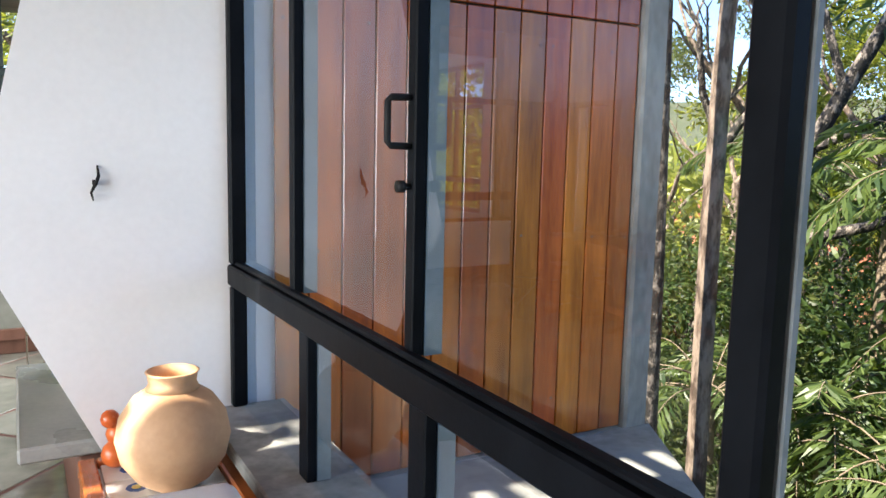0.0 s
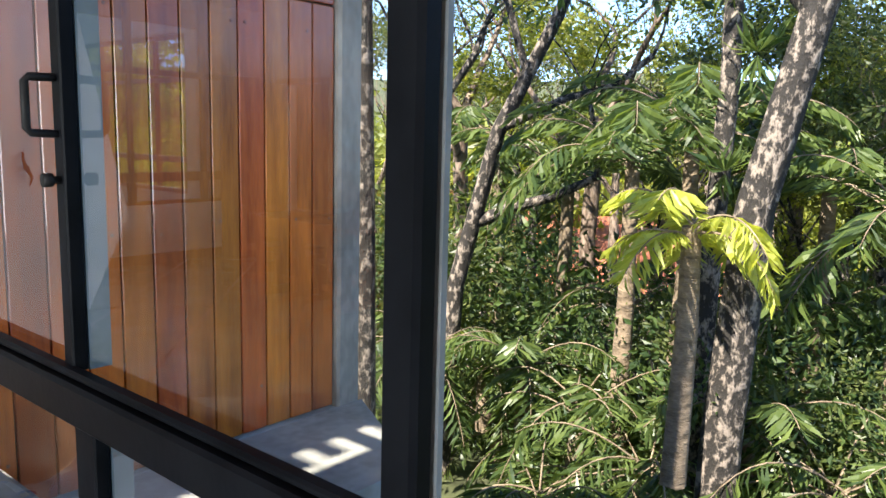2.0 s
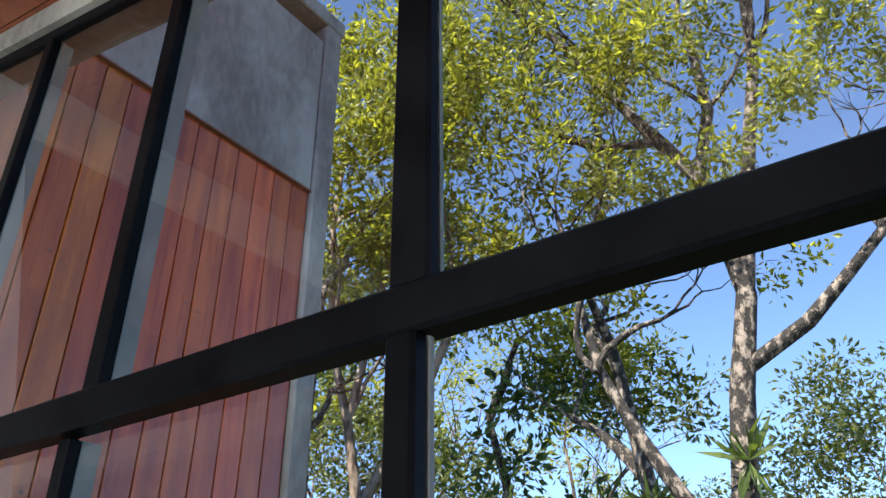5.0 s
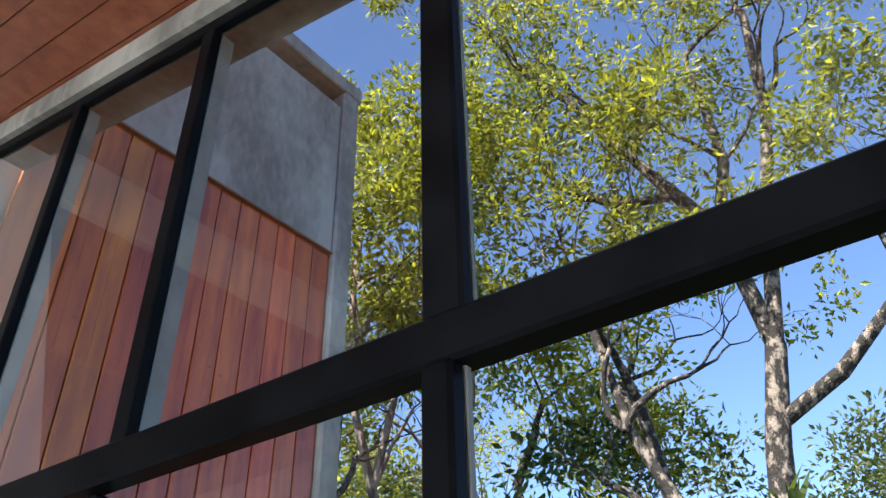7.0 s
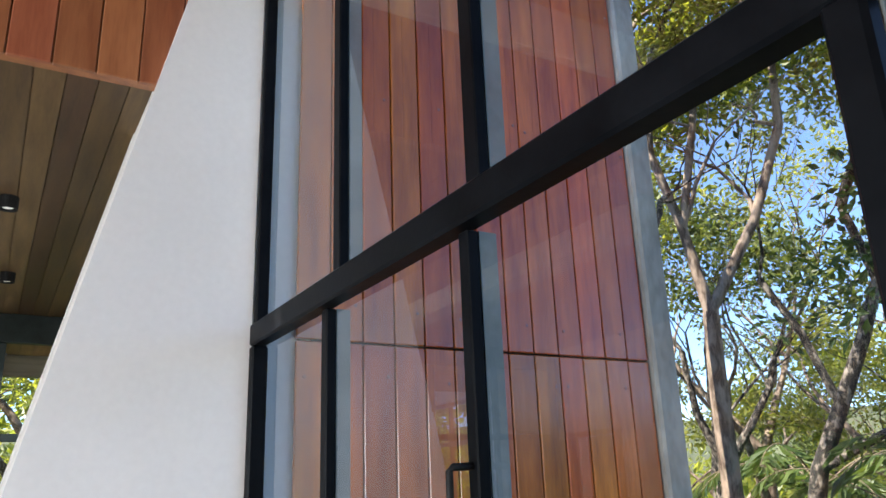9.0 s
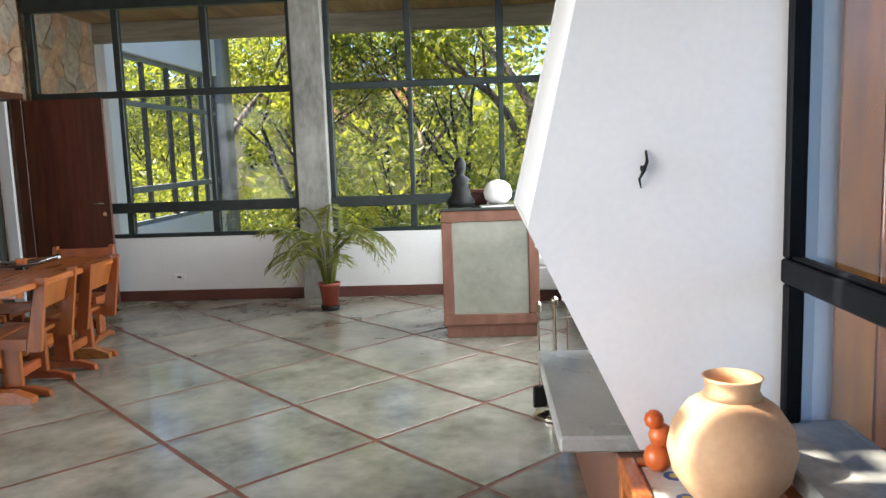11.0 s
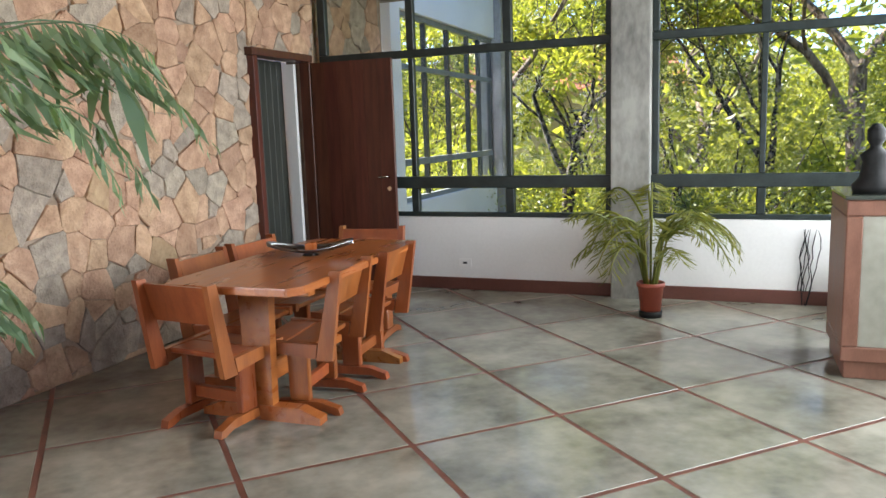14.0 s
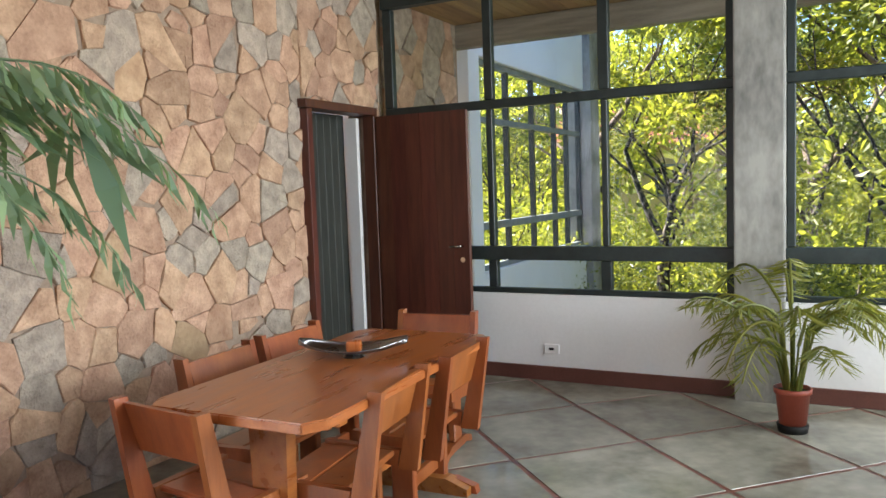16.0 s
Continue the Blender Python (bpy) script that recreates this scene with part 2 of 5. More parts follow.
def prism(bm, points, axis, a, b):
    """A polygon drawn in the plane across axis (0 or 1), pushed from a to b along it."""
    def at(p, q):
        return (q, p[0], p[1]) if axis == 0 else (p[0], q, p[1]) if axis == 1 else (p[0], p[1], q)
    f0 = [bm.verts.new(at(p, a)) for p in points]
    f1 = [bm.verts.new(at(p, b)) for p in points]
    n = len(points)
    bm.faces.new(f0)
    bm.faces.new(f1[::-1])
    for i in range(n):
        bm.faces.new((f0[i], f0[(i + 1) % n], f1[(i + 1) % n], f1[i]))
    bmesh.ops.recalc_face_normals(bm, faces=bm.faces)
    return bm


def lathe(profile, seg=24, at=(0, 0, 0)):
    """A solid of revolution from (radius, z) pairs."""
    bm = bmesh.new()
    rings = []
    for r, z in profile:
        rings.append([bm.verts.new((at[0] + r * math.cos(2 * math.pi * i / seg), at[1] + r * math.sin(2 * math.pi * i / seg), at[2] + z))
                      for i in range(seg)])
    for p, q in zip(rings, rings[1:]):
        for i in range(seg):
            bm.faces.new((p[i], p[(i + 1) % seg], q[(i + 1) % seg], q[i]))
    bm.faces.new(rings[0][::-1])
    bm.faces.new(rings[-1])
    return bm


def tube(bm, pts, radii, seg=6):
    """A tapering tube along points."""
    pts = [Vector(p) for p in pts]
    rings = []
    side = Vector((0.31, 0.95, 0.1))
    for i, p in enumerate(pts):
        d = (pts[min(i + 1, len(pts) - 1)] - pts[max(i - 1, 0)]).normalized()
        u = side - d * side.dot(d)
        if u.length < 1e-3:
            u = d.orthogonal()
        u.normalize()
        v = d.cross(u)
        r = radii[i] if hasattr(radii, "__len__") else radii
        rings.append([bm.verts.new(p + (u * math.cos(2 * math.pi * k / seg) + v * math.sin(2 * math.pi * k / seg)) * r) for k in range(seg)])
    for a, b in zip(rings, rings[1:]):
        for k in range(seg):
            bm.faces.new((a[k], a[(k + 1) % seg], b[(k + 1) % seg], b[k]))
    bm.faces.new(rings[0][::-1])
    bm.faces.new(rings[-1])
    return bm


def mesh_of(bm, name, material, smooth=False):
    me = bpy.data.meshes.new(name)
    bm.to_mesh(me)
    bm.free()
    me.materials.append(material)
    if smooth:
        me.shade_smooth()
    return me


def part(name, bm, material, parent, label="", smooth=False):
    ob = new(name, mesh_of(bm, name, material, smooth))
    ob.parent = parent
    return tagged(ob, label)


def piece(name, me, parent, m=None):
    """One of many alike pieces on a shared mesh."""
    ob = new(name, me)
    ob.parent = parent
    if m is not None:
        ob.matrix_basis = m
    return ob


def thing(name, label, category, at=(0, 0, 0), turn=0.0, group="", kind=""):
    ob = new(name)
    ob.empty_display_size = 0.1
    ob.matrix_basis = pose(*at, 0, 0, turn)
    return tagged(ob, label, category, group, kind)


def solid(name, bm, material, label, category, kind="", smooth=False):
    """A thing or piece of the setting made of one mesh."""
    return tagged(new(name, mesh_of(bm, name, material, smooth)), label, category, "", kind)


def cloud(name, verts, faces, material, parent, smooth=False):
    """A mesh part from plain lists."""
    me = bpy.data.meshes.new(name)
    me.from_pydata(verts, [], faces)
    me.materials.append(material)
    if smooth:
        me.shade_smooth()
    ob = new(name, me)
    ob.parent = parent
    return ob


# ---- the place: levels and lines ----
GX = 3.588          # inner line of the east glazing
EX = 3.60           # east wall of the dining area
WEST = -1.72        # face of the stone wall
NORTH = 3.80        # line of the dining windows
HOOD = -1.375       # near face of the fireplace
WING = -1.345       # face of the planked wing wall outside

# floor: cement slabs at 45 degrees with dark strips between
floor = solid("floor", boxed((-4.6, -5.7, -0.25), (EX + 0.02, 3.95, -0.003)), strip_mat, "dark wooden strips between grey cement slabs", "floor", "structure")
TILE = 0.76


def slab_mesh():
    bm = boxed((-TILE / 2 + 0.0135, -TILE / 2 + 0.0135, -0.02), (TILE / 2 - 0.0135, TILE / 2 - 0.0135, 0.0), 0.002)
    return mesh_of(bm, "slab", slab_mat)


# ---- walls ----
def wall_with_hole(name, lo, hi, axis, holes, material, label):
    """A wall from lo to hi, thin across axis, with right-angled holes (a0, a1, z0, z1) along the other axis."""
    o = 1 - axis
    bm = bmesh.new()
    cuts = sorted({lo[o], hi[o], *(h[0] for h in holes), *(h[1] for h in holes)})
    for a, b in zip(cuts, cuts[1:]):
        zs = [lo[2]]
        for h in sorted(holes, key=lambda h: h[2]):
            if h[0] <= a + 1e-6 and h[1] >= b - 1e-6:
                zs += [h[2], h[3]]
        zs.append(hi[2])
        for z0, z1 in zip(zs[::2], zs[1::2]):
            if z1 - z0 > 1e-4:
                p, q = [0, 0, z0], [0, 0, z1]
                p[axis], q[axis], p[o], q[o] = lo[axis], hi[axis], a, b
                box(bm, p, q)
    return solid(name, bm, material, label, "wall", "structure")


DOOR0, DOOR1, DOORH = 2.78, 3.62, 2.06
wall_west = wall_with_hole("wall_west", (WEST - 0.22, -0.55, -0.3), (WEST - 0.045, 5.25, 3.3), 0, [(DOOR0, DOOR1, -0.3, DOORH)], mortar,
                           "rubble wall of pink and grey granite")
# Unseen opening, added so that daylight reaches the hall.
wall_hall_west = wall_with_hole("wall_hall_west", (WEST - 0.34, -5.7, -0.3), (WEST - 0.045, -0.55, 3.5), 0, [(-5.4, -1.6, 0.05, 2.35)], white,
                                "white wall with an unseen opening added for daylight")
wall_south = solid("wall_south", boxed((-4.6, -5.8, -0.3), (3.62, -5.6, 3.0)), white, "plain white wall", "wall", "structure")
wall_north = solid("wall_north", boxed((WEST, NORTH - 0.02, -0.3), (EX + 0.1, NORTH + 0.14, 0.635)), white, "low white wall under the dining windows", "wall", "structure")
wall_east = solid("wall_east", boxed((GX + 0.02, -5.7, -0.6), (GX + 0.2, HOOD, 0.543)), concrete, "low concrete wall under the glazing", "wall", "structure")
wall_chimney = solid("wall_chimney", boxed((GX, HOOD + 0.06, -0.6), (GX + 0.2, -0.1, 3.75)), white, "white chimney wall", "wall", "structure")
# The opening is assumed and unseen; it makes room for the added fill lamp.
wall_dining_east = wall_with_hole("wall_dining_east", (EX, -0.098, -0.3), (EX + 0.2, NORTH - 0.02, 3.1), 0, [(0.15, 3.6, 0.63, 2.95)], white, "white wall with an assumed, unseen opening for the fill light")
baseboard = solid("baseboard", boxed((WEST + 0.05, NORTH - 0.04, 0.0), (2.62, NORTH - 0.021, 0.105), 0.004), base_paint, "red-brown painted skirting board", "baseboard", "structure")
sill_e = solid("window_sill_east", boxed((3.47, -5.6, 0.545), (GX + 0.16, HOOD - 0.002, 0.588), 0.006), concrete, "grey concrete sill under the glazing", "sill", "structure")

# ceilings
SLOPE = 0.205       # fall of the hall roof towards the south


def head_z(y):
    return 3.41 + SLOPE * (y + 1.45)


def sloped(bm):
    for v in bm.verts:
        v.co.z += 0.175 + SLOPE * (v.co.y + 1.45)
    return bm


def boards(bm, x0, x1, y0, y1, z, w=0.115, thick=0.018, along=1):
    a0, a1 = (x0, x1) if along == 1 else (y0, y1)
    k = a0
    while k < a1 - 0.01:
        e = min(k + w - 0.004, a1)
        if along == 1:
            box(bm, (k, y0, z), (e, y1, z + thick))
        else:
            box(bm, (x0, k, z), (x1, e, z + thick))
        k += w
    return bm


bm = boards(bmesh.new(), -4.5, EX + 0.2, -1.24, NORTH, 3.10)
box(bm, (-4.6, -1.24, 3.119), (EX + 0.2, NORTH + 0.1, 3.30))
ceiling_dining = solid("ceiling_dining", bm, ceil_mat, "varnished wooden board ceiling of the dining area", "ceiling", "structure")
bm = boards(bmesh.new(), -4.5, GX + 0.1, -5.7, -1.56, 3.328, along=1)
box(bm, (-4.6, -5.7, 3.347), (GX + 0.13, -1.56, 3.56))
box(bm, (-4.6, -1.559, 3.347), (0.3, -1.40, 3.56))
box(bm, (3.42, -1.559, 3.347), (GX + 0.13, -1.40, 3.56))
ceiling_hall = solid("ceiling_hall", sloped(bm), plank_in, "dark reddish wooden board ceiling of the hall", "ceiling", "structure")
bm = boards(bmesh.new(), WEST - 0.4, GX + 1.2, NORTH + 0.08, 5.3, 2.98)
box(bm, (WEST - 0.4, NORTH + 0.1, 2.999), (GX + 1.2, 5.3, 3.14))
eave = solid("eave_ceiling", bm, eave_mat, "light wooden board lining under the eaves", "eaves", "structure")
eave_beam = solid("eave_beam", boxed((WEST - 0.4, 5.22, 2.76), (GX + 1.2, 5.34, 2.98), 0.01), beam_wood, "weathered grey timber beam along the eaves", "beam", "structure")
head_e = solid("lintel_east", sloped(boxed((GX - 0.03, -5.7, 3.237), (GX + 0.14, HOOD, 3.325), 0.008)), concrete, "concrete lintel above the glazing", "beam", "structure")
box_up = solid("wall_above_lintel", boxed((GX + 0.201, HOOD + 0.062, 3.42), (GX + 0.26, -1.2, 3.75)), plank_in, "dark boards above the lintel", "wall", "structure")

# downstand of vertical boards with a concrete beam on top
fascia = thing("fascia", "downstand wall of reddish vertical boards under a concrete beam", "wall", kind="structure")
me = mesh_of(boxed((0, -0.02, 2.84), (0.126, 0.0, 3.40), 0.003), "board", plank_in)
k = -4.5
while k < 3.45:
    piece("board", me, fascia, pose(k, -1.30, 0))
    k += 0.13
part("backing", boxed((-4.5, -1.299, 2.85), (GX - 0.002, -1.25, 3.69)), plank_in, fascia)
part("beam", boxed((-4.5, -1.37, 3.402), (3.34, -1.302, 3.667), 0.006), sunlit_beam, fascia, "concrete beam with sunlight painted in as pale beige")
me = mesh_of(boxed((0, -0.128, 3.669), (0.045, 0.066, 3.735)), "rafter", plank_in)
k = 0.36
while k < 3.3:
    piece("rafter", me, fascia, pose(k, -1.37, 0))
    k += 0.17

# ---- east glazing ----
win_e = thing("window_1", "tall dark grey steel window with fixed and sliding panes", "window", kind="structure")


def bar(name, lo, hi, material, parent, bevel=0.006):
    return part(name, boxed(lo, hi, bevel), material, parent)


X0, X1 = GX - 0.004, GX + 0.022


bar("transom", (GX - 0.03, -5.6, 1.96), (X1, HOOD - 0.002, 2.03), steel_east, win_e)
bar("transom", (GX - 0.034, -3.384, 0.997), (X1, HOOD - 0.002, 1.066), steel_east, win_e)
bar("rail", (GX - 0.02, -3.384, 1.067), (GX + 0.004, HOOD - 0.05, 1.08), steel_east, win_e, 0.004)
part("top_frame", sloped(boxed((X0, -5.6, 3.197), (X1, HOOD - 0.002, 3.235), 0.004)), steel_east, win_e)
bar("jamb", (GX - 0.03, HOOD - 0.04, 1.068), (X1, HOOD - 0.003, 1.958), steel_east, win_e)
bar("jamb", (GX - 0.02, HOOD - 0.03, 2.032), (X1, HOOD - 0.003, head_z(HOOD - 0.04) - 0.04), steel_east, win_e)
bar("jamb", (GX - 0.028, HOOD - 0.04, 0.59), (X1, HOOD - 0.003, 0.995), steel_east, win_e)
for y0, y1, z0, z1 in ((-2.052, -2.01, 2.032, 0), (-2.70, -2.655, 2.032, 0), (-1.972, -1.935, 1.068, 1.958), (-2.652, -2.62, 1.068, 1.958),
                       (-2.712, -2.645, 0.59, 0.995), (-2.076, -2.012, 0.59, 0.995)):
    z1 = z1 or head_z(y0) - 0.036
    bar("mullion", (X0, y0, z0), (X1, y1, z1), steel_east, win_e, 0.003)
    part("outer_fin", boxed((X1 + 0.002, y0 + 0.002, z0), (X1 + 0.04, y1 - 0.006, z1)), steel_out, win_e, "outer fin of the dark grey steel, daylight painted in as pale grey")
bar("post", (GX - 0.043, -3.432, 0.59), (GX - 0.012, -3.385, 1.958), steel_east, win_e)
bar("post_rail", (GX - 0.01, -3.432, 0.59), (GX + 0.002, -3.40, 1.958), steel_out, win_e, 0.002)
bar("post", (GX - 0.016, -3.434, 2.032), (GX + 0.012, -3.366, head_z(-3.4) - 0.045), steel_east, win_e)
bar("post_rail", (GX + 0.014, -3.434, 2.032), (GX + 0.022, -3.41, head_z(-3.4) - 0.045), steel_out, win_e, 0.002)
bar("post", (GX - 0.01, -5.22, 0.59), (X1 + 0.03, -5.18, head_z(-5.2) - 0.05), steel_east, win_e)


def pane(y0, y1, z0, z1, x, parent):
    bm = bmesh.new()
    up = z1 > 2.9
    za, zb = (head_z(y0) - 0.02, head_z(y1) - 0.02) if up else (z1, z1)
    bm.faces.new([bm.verts.new(v) for v in ((x, y0, z0), (x, y0, za), (x, y1, zb), (x, y1, z0))])
    bm.normal_update()
    bm.faces.ensure_lookup_table()
    if bm.faces[0].normal.x > 0:
        bm.faces[0].normal_flip()
    ob = part("pane", bm, glass, parent)
    ob.visible_shadow = False


for y0, y1, z0, z1 in ((-2.01, -1.405, 2.03, 3.0), (-2.655, -2.052, 2.03, 3.0), (-3.366, -2.70, 2.03, 3.0), (-5.18, -3.434, 2.03, 3.0),
                       (-1.935, -1.415, 1.066, 1.96), (-2.614, -1.972, 1.066, 1.96), (-3.40, -2.655, 1.066, 1.96),
                       (-2.012, -1.415, 0.588, 0.997), (-2.645, -2.076, 0.588, 0.997), (-3.40, -2.712, 0.588, 0.997)):
    pane(y0, y1, z0, z1, GX + 0.012, win_e)
hb = bmesh.new()
tube(hb, [(GX - 0.004, -2.635, 1.542), (GX - 0.043, -2.635, 1.541), (GX - 0.05, -2.635, 1.534), (GX - 0.05, -2.635, 1.463), (GX - 0.043, -2.635, 1.456), (GX - 0.004, -2.635, 1.455)], 0.0065, 8)
part("handle", hb, black_iron, win_e, "black pull handle", True)
part("lock", lathe([(0.0, -0.03), (0.011, -0.03), (0.011, -0.016), (0.006, -0.014), (0.006, 0.04), (0.011, 0.042), (0.011, 0.055), (0.0, 0.055)], 14), black_iron, win_e, "round black lock knob", True).matrix_basis = pose(GX, -2.635, 1.383, 0, 90, 0)

# ---- dining windows ----
win_n = thing("window_2", "dark green steel dining window with transoms", "window", kind="structure")
Y0, Y1 = NORTH - 0.01, NORTH + 0.05
COL0, COL1 = 0.915, 1.215
for x0, x1 in ((WEST + 0.02, COL0), (COL1, EX - 0.02)):
    bar("bottom_rail", (x0, Y0, 0.637), (x1, Y1, 0.675), steel, win_n)
    bar("sill_transom", (x0, Y0 - 0.02, 0.885), (x1, Y1, 0.985), steel, win_n)
    bar("upper_transom", (x0, Y0, 2.01), (x1, Y1, 2.075), steel, win_n)
    bar("top_rail", (x0, Y0 - 0.03, 2.845), (x1, Y1, 3.098), steel, win_n)
for x0, x1, lowx in ((WEST + 0.02, WEST + 0.10, 0), (-0.84, -0.77, 0.01), (0.025, 0.10, 0.015), (COL0 - 0.055, COL0 - 0.003, 0), (COL1 + 0.003, COL1 + 0.055, 0),
                     (1.985, 2.05, 0.01), (2.85, 2.92, 0.01), (EX - 0.09, EX - 0.02, 0)):
    bar("mullion", (x0, Y0, 2.077), (x1, Y1, 2.843), steel, win_n)
    bar("mullion", (x0 + lowx, Y0, 0.987), (x1 - lowx, Y1, 2.008), steel, win_n)
    bar("mullion", (x0, Y0, 0.677), (x1, Y1, 0.883), steel, win_n)
for x0, x1 in ((WEST + 0.1, -0.84), (-0.77, 0.025), (0.10, COL0 - 0.055), (COL1 + 0.055, 1.985), (2.05, 2.85), (2.92, EX - 0.09)):
    for z0, z1 in ((0.675, 0.885), (0.985, 2.01), (2.075, 2.845)):
        bm = bmesh.new()
        bm.faces.new([bm.verts.new(v) for v in ((x0, Y0 + 0.03, z0), (x1, Y0 + 0.03, z0), (x1, Y0 + 0.03, z1), (x0, Y0 + 0.03, z1))])
        part("pane", bm, glass_n, win_n).visible_shadow = False
column = solid("column", boxed((COL0, NORTH - 0.11, -0.3), (COL1, NORTH + 0.12, 3.099), 0.012, 2), concrete, "square board-marked concrete column", "column", "structure")
roof_beam = solid("ceiling_beam", boxed((COL0 + 0.03, -1.3, 2.93), (COL1 - 0.03, NORTH - 0.05, 3.099), 0.008), beam_wood, "timber beam under the board ceiling", "beam", "structure")

# ---- planked wing wall outside ----
wing = thing("wing_wall", "exterior wing wall of varnished vertical planks in a concrete frame", "wall", kind="structure")
WX1, WZ0, WZJ, WZ1 = 5.33, 0.225, 2.0, 3.905
PW = 0.1235
WX0 = WX1 - 13 * PW
me_lo = mesh_of(boxed((0.002, -0.018, WZ0), (PW - 0.004, 0.0, WZJ - 0.004), 0.003), "plank", plank_out)
me_hi = mesh_of(boxed((0.002, -0.018, WZJ + 0.004), (PW - 0.004, 0.0, WZ1), 0.003), "plank", plank_out)
for i in range(13):
    piece("plank", me_lo, wing, pose(WX0 + i * PW, WING + 0.018, 0))
    piece("plank", me_hi, wing, pose(WX0 + i * PW, WING + 0.018, 0))
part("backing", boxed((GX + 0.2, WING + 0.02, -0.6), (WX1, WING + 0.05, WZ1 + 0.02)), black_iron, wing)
part("concrete_post", boxed((WX1 + 0.004, WING - 0.03, -6.0), (WX1 + 0.14, WING + 0.3, 5.162), 0.012), concrete, wing, "rough concrete corner post")
bm = boxed((GX + 0.06, WING - 0.012, WZ1 + 0.012), (WX1 + 0.002, WING + 0.3, 5.022), 0.008)
box(bm, (GX + 0.06, WING + 0.1, 5.024), (WX1 + 0.002, WING + 0.3, 5.162))
box(bm, (GX + 0.06, WING - 0.03, 5.164), (WX1 + 0.165, WING + 0.32, 5.28), 0.01)
part("concrete_head", bm, concrete, wing, "stained concrete wall head with a slot under the coping")
part("flashing", boxed((GX + 0.06, WING - 0.02, WZ1 + 0.002), (WX1 + 0.003, WING + 0.0, WZ1 + 0.011)), counter_wood, wing)
part("concrete_base", boxed((GX + 0.21, WING - 0.03, -4.0), (WX1 + 0.003, WING + 0.3, WZ0 - 0.006), 0.01), concrete, wing)
me = mesh_of(lathe([(0.0, 0.0), (0.006, 0.0), (0.006, 0.003), (0.0, 0.003)], 8), "screw", counter_wood)
for i in range(13):
    for z in (0.39, 1.1, 1.88, 2.12, 2.98, 3.72):
        if RND.random() < 0.45:
            piece("screw", me, wing, pose(WX0 + (i + RND.choice((0.25, 0.75))) * PW, WING, z + RND.uniform(-0.02, 0.02), 90))
terrace = solid("terrace", prism(bmesh.new(), [(GX + 0.21, -2.05), (5.1, -2.05), (5.48, WING - 0.031), (GX + 0.21, WING - 0.031)], 2, 0.05, 0.219), concrete, "narrow grey concrete ledge below the planked wall", "ledge", "structure")

# ---- fireplace ----
fire = thing("fireplace", "white plastered fireplace with a tall tapering hood", "fireplace")
NOSE, FAR = 2.84, -0.30
profile = [(3.16, 0.50), (NOSE, 1.17), (3.395, 3.58), (GX - 0.022, 3.58), (GX - 0.022, 0.50)]
part("side_panel", prism(bmesh.new(), profile, 1, HOOD, HOOD + 0.055), white, fire)
part("side_panel", prism(bmesh.new(), profile, 1, FAR - 0.055, FAR), white, fire)
part("hood_front", prism(bmesh.new(), [(NOSE + 0.01, 1.172), (3.395, 3.57), (3.45, 3.57), (NOSE + 0.08, 1.172)], 1, HOOD + 0.057, FAR - 0.057), white, fire)
part("hood_lip", prism(bmesh.new(), [(NOSE + 0.012, 1.168), (NOSE + 0.05, 1.09), (NOSE + 0.16, 1.09), (NOSE + 0.16, 1.168)], 1, HOOD + 0.057, FAR - 0.057), white, fire)
part("plinth", boxed((3.10, HOOD + 0.01, 0.0), (GX - 0.025, -0.14, 0.46), 0.006), counter_wood, fire, "brown plinth under the hearth")
part("hearth_slab", boxed((2.93, HOOD + 0.07, 0.462), (GX - 0.025, -0.285, 0.515), 0.008), hearth, fire, "polished grey stone hearth slab")
me = mesh_of(boxed((-0.006, 0.002, 0.002), (0.03, 0.198, 0.098), 0.004), "firebrick", firebrick)
for r in range(9):
    for c in range(6):
        y = HOOD + 0.06 + c * 0.2 - (0.1 if r % 2 else 0)
        if y > HOOD + 0.05 and y + 0.2 < FAR - 0.05:
            piece("firebrick", me, fire, pose(3.485, y, 0.52 + r * 0.1))
part("firebox_back", boxed((3.52, HOOD + 0.057, 0.516), (GX - 0.024, FAR - 0.057, 2.0)), firebrick, fire)
for r in range(5):
    z = 0.52 + r * 0.115
    x = 3.19 - (z - 0.42) * 0.4776 + (0.08 if r % 2 else 0.0)
    while x < 3.42:
        e = min(x + 0.236, 3.478)
        part("firebrick", boxed((x, FAR - 0.07, z), (e, FAR - 0.056, z + 0.111), 0.003), firebrick, fire)
        x += 0.24
hook = thing("wall_hook", "small black iron hook on the white hood", "hook", (3.168, HOOD, 1.333))
hb = bmesh.new()
tube(hb, [(0.008, -0.002, 0.05), (0.01, -0.012, 0.02), (0.0, -0.018, -0.005), (-0.012, -0.014, -0.03), (-0.006, -0.006, -0.055)], [0.003, 0.005, 0.006, 0.004, 0.002], 6)
part("iron", hb, black_iron, hook, "", True)
part("rose", boxed((-0.008, -0.012, -0.008), (0.008, 0.0, 0.008), 0.002), black_iron, hook)

